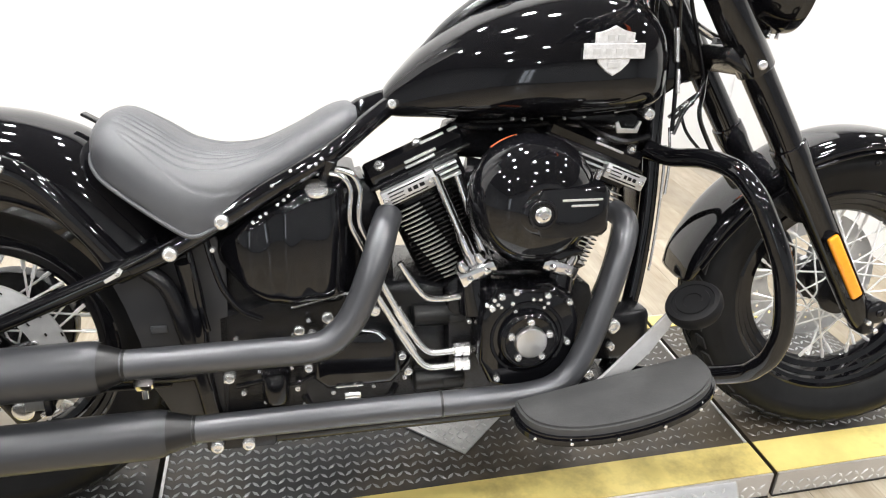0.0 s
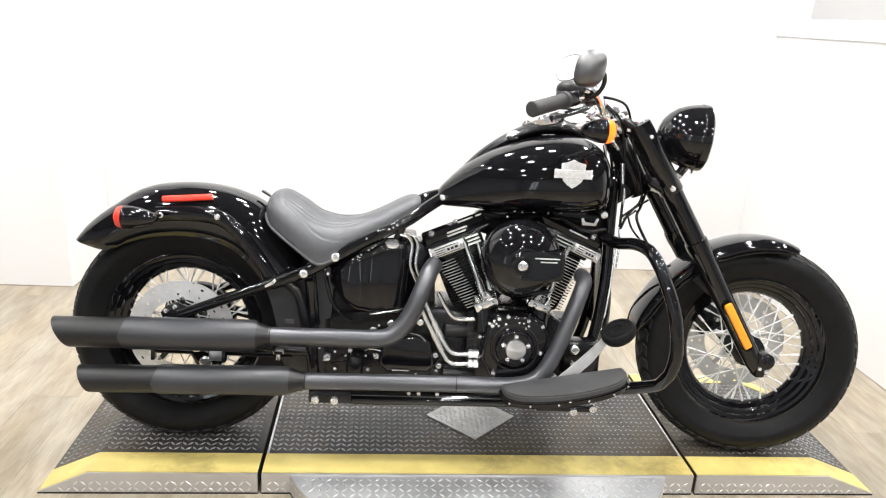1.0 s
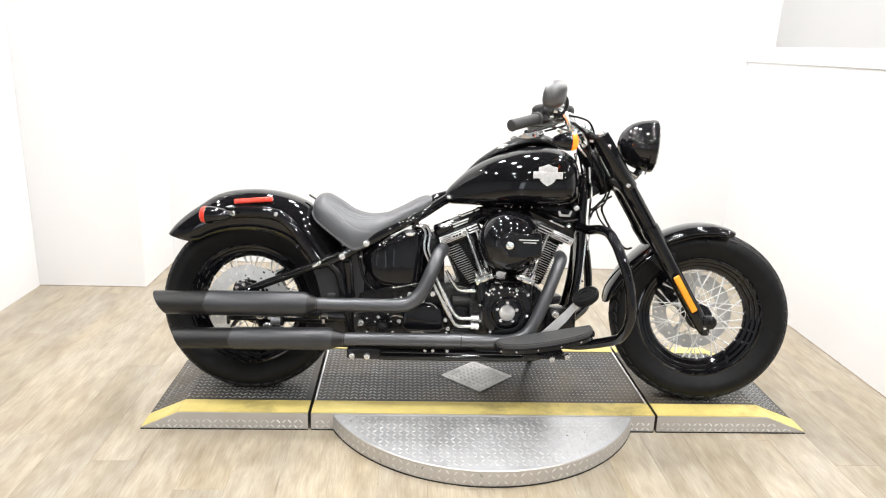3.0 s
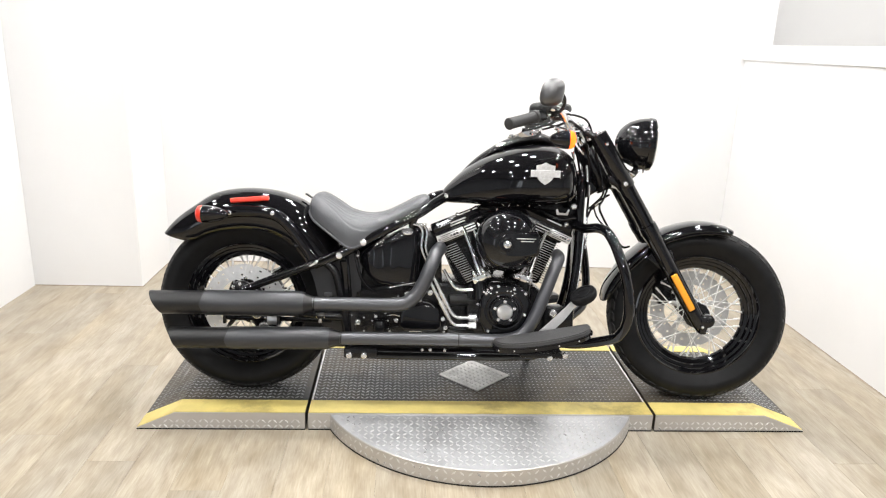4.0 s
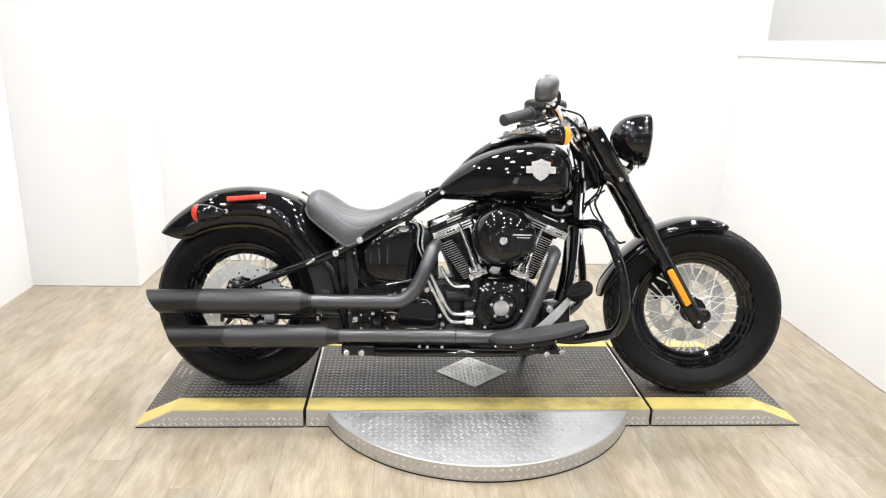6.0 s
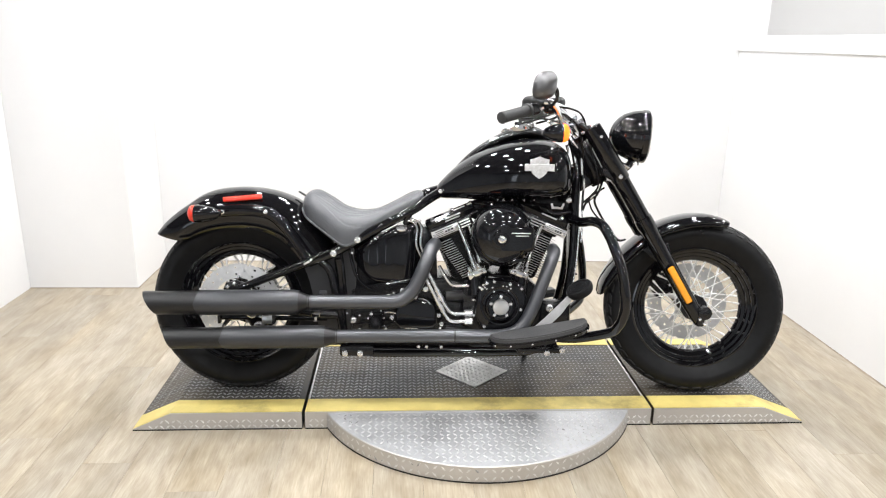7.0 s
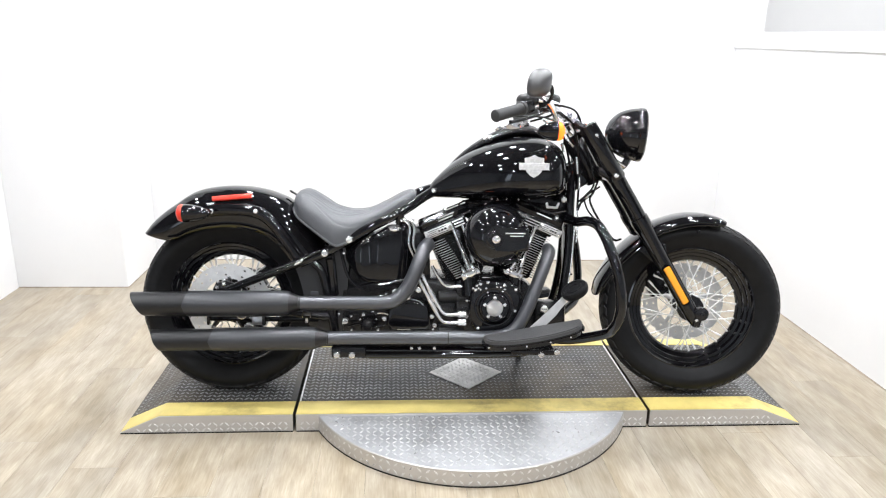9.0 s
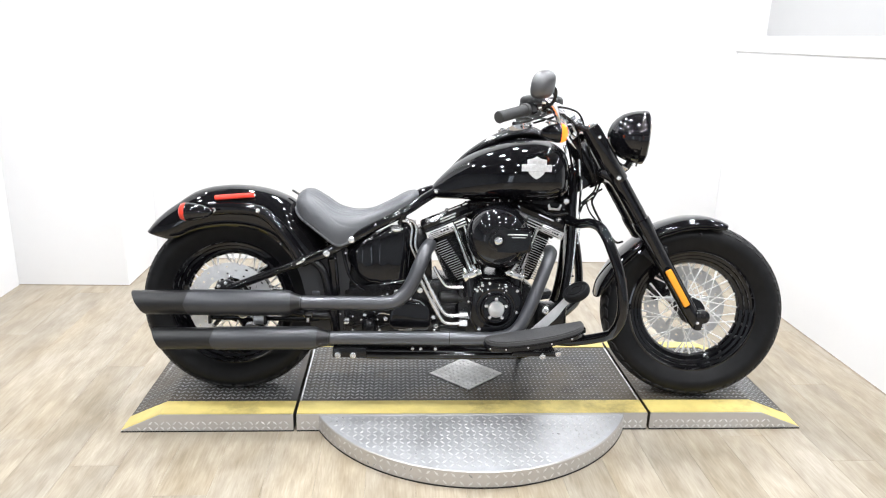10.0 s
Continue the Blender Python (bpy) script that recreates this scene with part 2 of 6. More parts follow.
def prism(bm, outline, y0, y1, bevel=0.0, seg=2):
    """Outline in x, z, drawn out along y."""
    a = [bm.verts.new((x, y0, z)) for x, z in outline]
    b = [bm.verts.new((x, y1, z)) for x, z in outline]
    fa, fb = bm.faces.new(a), bm.faces.new(b)
    n = len(a)
    side = [bm.faces.new((a[i], a[(i + 1) % n], b[(i + 1) % n], b[i])) for i in range(n)]
    if bevel:
        es = list({e for f in (fa, fb) for e in f.edges})
        bmesh.ops.bevel(bm, geom=es, offset=bevel, segments=seg, profile=0.5, affect="EDGES")


def lerp_list(table, x):
    """table: rows (x, a, b, ...) in rising x."""
    for p, q in zip(table, table[1:]):
        if x <= q[0]:
            f = max(0.0, min(1.0, (x - p[0]) / (q[0] - p[0])))
            return [a + (b - a) * f for a, b in zip(p[1:], q[1:])]
    return list(table[-1][1:])


def smooth_rows(rows, n):
    """Catmull-Rom through rows of any width."""
    p = [np.array(r, float) for r in rows]
    p = [2 * p[0] - p[1]] + p + [2 * p[-1] - p[-2]]
    out = []
    for i in range(1, len(p) - 2):
        for k in range(n):
            t = k / n
            a, b, c, d = p[i - 1], p[i], p[i + 1], p[i + 2]
            out.append(0.5 * ((2 * b) + (c - a) * t + (2 * a - 5 * b + 4 * c - d) * t * t + (3 * b - a - 3 * c + d) * t ** 3))
    out.append(p[-2])
    return out


def bolt(name, c, r, parent, d=(0, -1, 0), h=0.01, material=None):
    bm = bmesh.new()
    lathe(bm, c, d, [(r * 0.9, 0), (r * 0.9, h * 0.5), (r * 0.82, h * 0.66), (r * 0.66, h * 0.74), (r * 0.45, h * 0.75), (r * 0.4, h * 0.5), (r * 0.1, h * 0.5)], 14)
    return part(name, bm, material or M_BOLT, parent)


# ---------------------------------------------------------------- the room
GROUND = 0.008
floor = tagged(new("floor"), "pale oak plank floor, clean and dry", "floor", kind="structure")
bm = bmesh.new()
box(bm, (-6, -8, -0.12), (6, 3, GROUND - 0.006))
part("subfloor", bm, M_JOINT, floor, smooth=0)

BACK, RIGHT, LEFT, NOOK, NOOK_Y = 1.62, 1.675, -2.2, -1.645, 1.14
bm = bmesh.new()
box(bm, (NOOK - 0.15, BACK, 0), (RIGHT + 0.15, BACK + 0.15, CEIL))
tagged(part("wall_north", bm, M_WALL, smooth=0), "smooth white painted wall behind the motorcycle", "wall", kind="structure")
bm = bmesh.new()
box(bm, (LEFT - 0.15, NOOK_Y, 0), (NOOK, BACK - 0.002, CEIL), 0.004)
tagged(part("wall_corner", bm, M_WALL, smooth=0), "white painted projecting wall corner", "wall", kind="structure")
bm = bmesh.new()
box(bm, (LEFT - 0.15, 0.2, 0), (LEFT, NOOK_Y - 0.002, CEIL))
tagged(part("wall_west", bm, M_WALL, smooth=0), "smooth white painted side wall", "wall", kind="structure")
bm = bmesh.new()
box(bm, (RIGHT, -0.6, 0), (RIGHT + 0.12, BACK - 0.002, 1.277))
tagged(part("wall_east", bm, M_WALL, smooth=0), "white painted half-height wall", "wall", kind="structure")
bm = bmesh.new()
box(bm, (RIGHT - 0.012, -0.62, 1.277), (RIGHT + 0.14, BACK - 0.002, 1.359), 0.004)
tagged(part("wall_cap", bm, M_WALL, smooth=0), "white painted cap board of the half wall", "trim", kind="structure")
bm = bmesh.new()
W0, W1, WZ0, WZ1 = -5.0, -4.14, 0.25, 2.4
for lo, hi in (((-6, -8.15, 0), (W0, -8, CEIL)), ((W1, -8.15, 0), (6, -8, CEIL)), ((W0, -8.15, 0), (W1, -8, WZ0)), ((W0, -8.15, WZ1), (W1, -8, CEIL))):
    box(bm, lo, hi)
tagged(part("wall_south", bm, M_GREY, smooth=0), "plain grey wall of the hall", "wall", kind="structure")
window = tagged(new("window_1"), "tall daylight window in the grey hall wall", "window", kind="structure")
for x0, x1, z0, z1 in [(W0 + k * 0.4, W0 + k * 0.4 + 0.06, WZ0, WZ1) for k in range(3)] + [(W0 + k * 0.4 + 0.062, W0 + k * 0.4 + 0.398, z, z + 0.06) for k in range(2) for z in (WZ0, WZ1 - 0.06)]:
    bm = bmesh.new()
    box(bm, (x0, -8.12, z0), (x1, -8.03, z1), 0.004)
    part("window_frame", bm, M_WALL, window, smooth=30)
bm = bmesh.new()
box(bm, (-5.6, -8.5, 0.0), (-3.6, -8.45, 2.9))
tagged(part("backdrop", bm, glow("daylight_distance", (0.88, 0.94, 1.0), 4.5), smooth=0), "pale blue daylight outside the window", "backdrop", kind="structure")
bm = bmesh.new()
box(bm, (6, -8, 0), (6.15, 3, CEIL))
tagged(part("wall_hall_east", bm, M_GREY, smooth=0), "plain grey wall of the hall", "wall", kind="structure")
bm = bmesh.new()
box(bm, (-6.15, -8, 0), (-6, 3, CEIL))
tagged(part("wall_hall_west", bm, M_GREY, smooth=0), "plain grey wall of the hall", "wall", kind="structure")
bm = bmesh.new()
box(bm, (RIGHT + 0.152, 2.85, 0), (6, 3, CEIL))
tagged(part("wall_hall_north", bm, M_WALL, smooth=0), "plain grey wall of the hall", "wall", kind="structure")
bm = bmesh.new()
box(bm, (-6.15, -8.15, CEIL), (6.15, 3.15, CEIL + 0.1))
tagged(part("ceiling", bm, M_CEIL, smooth=0), "dark grey ceiling with small spotlights", "ceiling", kind="structure")


for lo, hi in (((RIGHT - 0.003, -0.6, GROUND), (RIGHT + 0.001, BACK, GROUND + 0.004)), ((NOOK, BACK - 0.003, GROUND), (RIGHT, BACK + 0.001, GROUND + 0.004)), ((LEFT, NOOK_Y - 0.003, GROUND), (NOOK, NOOK_Y + 0.001, GROUND + 0.004)), ((NOOK - 0.001, NOOK_Y, GROUND), (NOOK + 0.003, BACK, GROUND + 0.004))):
    bm = bmesh.new()
    box(bm, lo, hi)
    tagged(part("trim", bm, M_TRIM, smooth=0), "thin dark joint between floor and wall", "trim", kind="structure")


# ceiling spotlights, with added fill lamps of the same make
def spotlight():
    bm = bmesh.new()
    lathe(bm, (0, 0, 0), (0, 0, -1), [(0.03, 0), (0.088, 0.0), (0.093, 0.03), (0.093, 0.11), (0.086, 0.12), (0.084, 0.1), (0.02, 0.09)], 24)
    root = part("ceiling_spotlight", bm, M_BLACK)
    bm = bmesh.new()
    lathe(bm, (0, 0, 0), (0, 0, -1), [(0.0, 0.1), (0.084, 0.104)], 24, caps=False)
    part("lens", bm, glow("lamp_lens", (1.0, 0.97, 0.92), 4.0), root, "lit frosted lens")
    return tagged(root, "small unseen black cylinder spotlight on the ceiling, lit", "spotlight", "ceiling spotlights")


first = spotlight()
# The last eight are unseen fill, added to brighten hall walls and gloss reflections.
SPOTS = [(x, y) for y in (1.0, 0.1, -1.0, -2.4) for x in (-2.2, -1.1, 0.0, 1.1, 2.2)] + [(2.7, 1.5), (4.1, 1.8)] + [(x, y) for y in (-4.2, -6.2) for x in (-3.4, 0.1, 3.6)]
for k, (x, y) in enumerate(SPOTS):
    x += 0.22 * math.sin(k * 2.3)
    y += 0.16 * math.cos(k * 1.7)
    m = pose(x, y, CEIL)
    if k:
        copy_thing(first, m)
    else:
        first.matrix_basis = m
    la = bpy.data.lights.new("spot_light", "AREA")
    la.shape, la.size, la.energy, la.color = "DISK", 0.165, 62 if y < -3.5 else 31 if y < 0.8 else 34 if x < 2.5 else 40, (1.0, 0.99, 0.975)
    lo = new("spot_light", la)
    lo.matrix_basis = pose(x, y, CEIL - 0.125)

# ---------------------------------------------------------------- turntable and ramp
TOP = 0.07
NEAR, FAR = -0.298, 0.298
X0, XL, X1, X2, XR, X3 = -1.165, -1.035, -0.589, 0.632, 1.035, 1.185
CX, CY = 0.018, -0.052


def lugs(bm, inside, x0, x1, y0, y1, place, step=0.026, size=1.0, rows=0.0):
    """Raised bars of a tread plate, in turn at plus and minus 45 degrees; place(u, v, h) gives the point over the plate.
    With rows given, the bars run in zigzag rows that far apart."""
    for i in range(int((x1 - x0) / step) + 1):
        for j in range(int((y1 - y0) / (rows or step)) + 1):
            x, y = x0 + i * step, y0 + j * (rows or step)
            if not inside(x, y):
                continue
            a = radians(45 if (i if rows else i + j) % 2 else -45)
            c, s = math.cos(a), math.sin(a)
            l, w, h = 0.0122 * size, 0.0042 * size, 0.0024
            pts = [(-l, 0, 0), (0, -w, 0), (l, 0, 0), (0, w, 0), (-l * 0.6, 0, h), (l * 0.6, 0, h), (0, -w * 0.45, h), (0, w * 0.45, h)]
            v = [bm.verts.new(place(x + p * c - q * s, y + p * s + q * c, r)) for p, q, r in pts]
            for f in ((0, 1, 6, 4), (1, 2, 5, 6), (2, 3, 7, 5), (3, 0, 4, 7), (4, 6, 5, 7)):
                bm.faces.new([v[k] for k in f])


def top_z(x, y=0):
    if x < XL:
        return GROUND + 0.004 + (x - X0) / (XL - X0) * (TOP - GROUND - 0.004)
    if x > XR:
        return GROUND + 0.004 + (X3 - x) / (X3 - XR) * (TOP - GROUND - 0.004)
    return TOP


def slab(bm, xs, y0, y1, low=GROUND, lift=0.0):
    """A plate whose upper face follows the ramp at the xs."""
    up = [[bm.verts.new((x, y, top_z(x) + lift)) for x in xs] for y in (y0, y1)]
    dn = [[bm.verts.new((x, y, low if lift == 0 else top_z(x) - 0.001)) for x in xs] for y in (y0, y1)]
    n = len(xs)
    for i in range(n - 1):
        bm.faces.new((up[0][i], up[0][i + 1], up[1][i + 1], up[1][i]))
        bm.faces.new((dn[0][i], dn[0][i + 1], dn[1][i + 1], dn[1][i]))
        bm.faces.new((up[0][i], up[0][i + 1], dn[0][i + 1], dn[0][i]))
        bm.faces.new((up[1][i], up[1][i + 1], dn[1][i + 1], dn[1][i]))
    for k in (0, n - 1):
        bm.faces.new((up[0][k], up[1][k], dn[1][k], dn[0][k]))


def worn(x, y):
    """How much of the tread's height is left: feet and tyres have worn the stretch beside the front wheel."""
    f = max(0.0, min(1.0, (x + 0.12) / 0.3))
    g = 0.75 if x > X2 else 1.0 - 0.82 * f * f * (3 - 2 * f)
    return g * (0.85 + 0.15 * math.sin(23 * x + 11 * math.sin(17 * y)))


platform = tagged(new("motorcycle_platform"), "low steel tread-plate platform with yellow painted edges under the motorcycle", "platform")
SECTIONS = ([X0, XL, X1 - 0.006], [X1 + 0.005, X2 - 0.005], [X2 + 0.006, XR, X3])
for xs in SECTIONS:
    bm = bmesh.new()
    slab(bm, xs, NEAR, FAR)
    deck = part("deck_plate", bm, M_PLATE, platform, "dark worn tread plate", smooth=0)
    for y0, y1 in ((NEAR + 0.0005, NEAR + 0.088), (FAR - 0.055, FAR - 0.0005)):
        bm = bmesh.new()
        slab(bm, xs, y0, y1, lift=0.0022)
        part("yellow_stripe", bm, M_YELLOW, deck, "yellow painted edge stripe", smooth=0)
    for y in (NEAR - 0.003, FAR + 0.003):
        bm = bmesh.new()
        lo = [bm.verts.new((x, y + d, GROUND)) for d in (-0.002, 0.0025) for x in xs]
        hi = [bm.verts.new((x, y + d, top_z(x) + 0.001)) for d in (-0.002, 0.0025) for x in xs]
        n = len(xs)
        for k in range(2):
            for i in range(n - 1):
                bm.faces.new((lo[k * n + i], lo[k * n + i + 1], hi[k * n + i + 1], hi[k * n + i]))
        for i in range(n - 1):
            bm.faces.new((hi[i], hi[i + 1], hi[n + i + 1], hi[n + i]))
        skirt = part("skirt", bm, M_SKIRT, deck, "bare steel tread-plate skirt", smooth=0)
        bm = bmesh.new()
        box(bm, (xs[0], y - 0.0035, GROUND), (xs[-1], y + 0.0035, GROUND + 0.004))
        part("base_strip", bm, M_JOINT, deck, "black rubber base strip", smooth=0)
        if y < 0:
            bm = bmesh.new()
            lugs(bm, lambda u, w: w < top_z(u) - 0.012, xs[0] + 0.02, xs[-1] - 0.012, GROUND + 0.012, TOP, lambda u, w, h: (u, NEAR - 0.005 - h * 0.6, w), 0.0195, 0.8)
            tagged(part("skirt_tread", bm, M_LUG2, deck, "raised tread bars", smooth=0), kind="stuff")
    bm = bmesh.new()
    lugs(bm, lambda x, y: xs[0] + 0.012 < x < xs[-1] - 0.012 and not abs((x - CX) / 0.14) + abs(y / 0.133) < 1.05, xs[0] + 0.015, xs[-1], NEAR + 0.112, FAR - 0.065, lambda x, y, h: (x, y, top_z(x) - 0.0003 + h * worn(x, y)), 0.0165, 0.92, 0.023)
    tagged(part("tread_pattern", bm, M_LUG, deck, "raised tread bars", smooth=0), kind="stuff")

for x in (X1 + 0.0055, X2 - 0.0115):
    bm = bmesh.new()
    box(bm, (x, NEAR + 0.09, TOP - 0.004), (x + 0.006, FAR - 0.06, TOP + 0.0032), 0.001, seg=1)
    part("edge_bar", bm, M_LUG2, platform, "bright bare steel edge bar", smooth=0)
bm = bmesh.new()
v = [bm.verts.new((CX + a * 0.14, b * 0.133, TOP + c)) for c in (0.0005, 0.004) for a, b in ((-1, 0), (0, -1), (1, 0), (0, 1))]
for f in ((0, 1, 2, 3), (4, 5, 6, 7), (0, 1, 5, 4), (1, 2, 6, 5), (2, 3, 7, 6), (3, 0, 4, 7)):
    bm.faces.new([v[k] for k in f])
M_DIA = mat("scuffed_steel_plate", (0.58, 0.58, 0.57), 0.4, metal=0.5, vary=0.3, scale=14, rvary=0.12, bump=0.15, bump_scale=160)
dia = part("diamond_plate", bm, M_DIA, platform, "bright bare diamond-shaped tread plate", smooth=0)
bm = bmesh.new()
lugs(bm, lambda x, y: abs((x - CX) / 0.14) + abs(y / 0.133) < 0.93, CX - 0.14, CX + 0.14, -0.133, 0.133, lambda x, y, h: (x, y, TOP + 0.004 + h), 0.0155, 0.62)
tagged(part("tread_pattern", bm, M_LUG2, dia, smooth=0), kind="stuff")

turntable = tagged(new("turntable"), "round bare steel tread-plate turntable disc under the platform", "turntable")
bm = bmesh.new()
DISC_R, DISC_Z = 0.583, 0.0665
lathe(bm, (CX, CY, 0), (0, 0, 1), [(DISC_R - 0.003, GROUND + 0.003), (DISC_R, GROUND + 0.005), (DISC_R, DISC_Z - 0.003), (DISC_R - 0.003, DISC_Z)], 160, caps=False)
band = part("disc_band", bm, M_SKIRT, turntable, "bare steel band round the disc", smooth=20)
bm = bmesh.new()
lathe(bm, (CX, CY, 0), (0, 0, 1), [(DISC_R - 0.0031, DISC_Z - 0.003), (DISC_R - 0.0031, DISC_Z), (0.0, DISC_Z)], 160, caps=False)
disc = part("disc", bm, M_PLATE2, turntable, smooth=20)
bm = bmesh.new()
lathe(bm, (CX, CY, GROUND), (0, 0, 1), [(DISC_R + 0.001, 0), (DISC_R + 0.001, 0.0045), (DISC_R - 0.03, 0.0045)], 128, caps=False)
part("foot_ring", bm, M_JOINT, turntable, "black rubber foot ring", smooth=20)
bm = bmesh.new()
lugs(bm, lambda x, y: (x - CX) ** 2 + (y - CY) ** 2 < (DISC_R - 0.016) ** 2 and y < NEAR - 0.014, CX - 0.57, CX + 0.57, CY - 0.57, NEAR, lambda x, y, h: (x, y, DISC_Z + h), 0.0215, 0.8)
tagged(part("tread_pattern", bm, M_LUG2, disc, "raised tread bars", smooth=0), kind="stuff")
bm = bmesh.new()
lugs(bm, lambda u, w: True, DISC_R * radians(202), DISC_R * radians(338), 0.016, 0.047, lambda u, w, h: (CX + (DISC_R + h * 0.4) * math.cos(u / DISC_R), CY + (DISC_R + h * 0.4) * math.sin(u / DISC_R), GROUND + w), 0.026, 0.85)
tagged(part("rim_tread", bm, M_LUG2, band, "raised tread bars", smooth=0), kind="stuff")

# ---------------------------------------------------------------- the motorcycle
# local axes: x forward, y to its left, z up, from the ground midway between the axles
bike = tagged(new("motorcycle"), "gloss black cruiser motorcycle with matte black exhausts, leaning on its stand", "motorcycle")
bike.matrix_basis = pose(0.0, -0.121, TOP + 0.002, -9.5, 0.0, -2.1) @ Matrix.Scale(1.019, 4)
AX_R, AX_F = (-0.808, 0, 0.309), (0.797, 0, 0.309)
STEER = -8.0  # degrees, to its right


def wheel(name, centre, half, disc_side, turn=0.0, spokes=40):
    cx, cy, cz = centre
    at = pose(cx, cy, cz, 0, 0, turn) @ Matrix.Scale(0.978, 4)
    # the rim, with its stepped inner face
    bm = bmesh.new()
    face = [(0.2235, 0.050), (0.2165, 0.052), (0.2115, 0.044), (0.203, 0.042), (0.199, 0.033), (0.190, 0.031), (0.185, 0.020), (0.174, 0.017), (0.169, 0.008)]
    prof = [(r, -h) for r, h in face] + [(0.1675, 0.0)] + [(r, h) for r, h in reversed(face)]
    prof += [(0.228, 0.046), (0.215, 0.03), (0.18, 0.01), (0.18, -0.01), (0.215, -0.03), (0.228, -0.046), (0.2235, -0.05)]
    lathe(bm, (0, 0, 0), (0, 1, 0), prof, 96, caps=False)
    bmesh.ops.remove_doubles(bm, verts=bm.verts, dist=1e-5)
    rim = part(name, bm, M_GLOSS, bike, "gloss black laced wheel rim", smooth=25, matrix=at)
    # tyre
    s = half / 0.065
    shell = [(0.2185, 0.047), (0.224, 0.0535), (0.232, 0.056), (0.236, 0.0595), (0.258, 0.064), (0.262, 0.0665), (0.28, 0.0655), (0.295, 0.058), (0.306, 0.045), (0.3125, 0.029), (0.3155, 0.012)]
    prof = [(r, -h * s) for r, h in shell] + [(0.316, 0)] + [(r, h * s) for r, h in reversed(shell)]
    bm = bmesh.new()
    lathe(bm, (0, 0, 0), (0, 1, 0), prof, 96, caps=False)
    part("tyre", bm, M_RUBBER, rim, "black rubber tyre with cut tread", smooth=60)
    # tread blocks
    bm = bmesh.new()
    outer = sorted([(h * s, r) for r, h in shell[6:]] + [(0, 0.316)])
    for side in (-1, 1):
        for k in range(44):
            for lane, (h0, h1, skew, wide) in enumerate(((0.004, 0.0215, 0.6, 0.7), (0.024, 0.0435, -0.5, 0.62), (0.046, 0.056, 0.25, 0.62))):
                rows = []
                for u in range(4):
                    h = (h0 + (h1 - h0) * u / 3) * s
                    r = lerp_list(outer, h)[0]
                    a0 = (k + 0.5 * lane + skew * u / 3 + (0.5 if side > 0 else 0)) * 2 * math.pi / 44
                    da = wide * 2 * math.pi / 44
                    rows.append([(r, a0, h), (r, a0 + da, h)])
                top, low = [], []
                for row in rows:
                    top.append([bm.verts.new(((r + 0.003) * math.cos(a), side * (h + 0.0016), (r + 0.003) * math.sin(a))) for r, a, h in row])
                    low.append([bm.verts.new(((r - 0.002) * math.cos(a), side * h, (r - 0.002) * math.sin(a))) for r, a, h in row])
                for u in range(3):
                    bm.faces.new((top[u][0], top[u][1], top[u + 1][1], top[u + 1][0]))
                    bm.faces.new((top[u][0], top[u + 1][0], low[u + 1][0], low[u][0]))
                    bm.faces.new((top[u][1], top[u + 1][1], low[u + 1][1], low[u][1]))
                for u in (0, 3):
                    bm.faces.new((top[u][0], top[u][1], low[u][1], low[u][0]))
    tagged(part("tread", bm, M_TREAD, rim, "cut rubber tread", smooth=0), kind="stuff")
    # hub
    bm = bmesh.new()
    lathe(bm, (0, 0, 0), (0, 1, 0), [(0.012, -0.085), (0.022, -0.085), (0.024, -0.05), (0.046, -0.048), (0.048, -0.04), (0.03, -0.034), (0.026, 0), (0.03, 0.034), (0.048, 0.04), (0.046, 0.048), (0.024, 0.05), (0.022, 0.085), (0.012, 0.085)], 32)
    part("hub", bm, M_BLACK, rim, "black wheel hub")
    # spokes: one mesh, each an object of its own
    bm = bmesh.new()
    rod(bm, (0, 0, 0), (0, 0, 0.14), 0.002, seg=8)
    rod(bm, (0, 0, 0.122), (0, 0, 0.142), 0.0037, seg=8)
    first = None
    for k in range(spokes):
        side = 1 if k % 2 else -1
        lead = 1 if (k // 2) % 2 else -1
        a = 2 * math.pi * (k + 0.5) / spokes
        p1 = Vector((0.168 * math.cos(a), side * 0.006, 0.168 * math.sin(a)))
        b = a - lead * 1.25
        p0 = Vector((0.045 * math.cos(b), side * 0.044, 0.045 * math.sin(b)))
        d = p1 - p0
        m = Matrix.Translation(p0) @ d.to_track_quat("Z", "Y").to_matrix().to_4x4() @ Matrix.Diagonal((1, 1, d.length / 0.142, 1))
        if first is None:
            first = part("spoke", bm, M_SPOKE, rim, "chrome wire spoke", matrix=m)
        else:
            o = new("spoke", first.data)
            o.parent, o.matrix_basis = rim, m
            tagged(o, "chrome wire spoke")
    # drilled brake disc
    bm = bmesh.new()
    rad = [0.094, 0.099, 0.105, 0.111, 0.117, 0.123, 0.129, 0.135, 0.141, 0.146]
    n = 96
    y0 = disc_side * 0.078
    grid = [[[bm.verts.new((r * math.cos(2 * math.pi * i / n), y0 + t, r * math.sin(2 * math.pi * i / n))) for i in range(n)] for r in rad] for t in (-0.0025, 0.0025)]

    def hole(j, i):
        return (j in (2, 6) and i % 8 == 1) or (j == 4 and i % 8 == 5) or (j == 8 and i % 8 == 4)
    for j in range(len(rad) - 1):
        for i in range(n):
            if hole(j, i):
                continue
            i2 = (i + 1) % n
            bm.faces.new((grid[0][j][i], grid[0][j][i2], grid[0][j + 1][i2], grid[0][j + 1][i]))
            bm.faces.new((grid[1][j][i], grid[1][j][i2], grid[1][j + 1][i2], grid[1][j + 1][i]))
    for j in (0, len(rad) - 1):
        for i in range(n):
            i2 = (i + 1) % n
            bm.faces.new((grid[0][j][i], grid[0][j][i2], grid[1][j][i2], grid[1][j][i]))
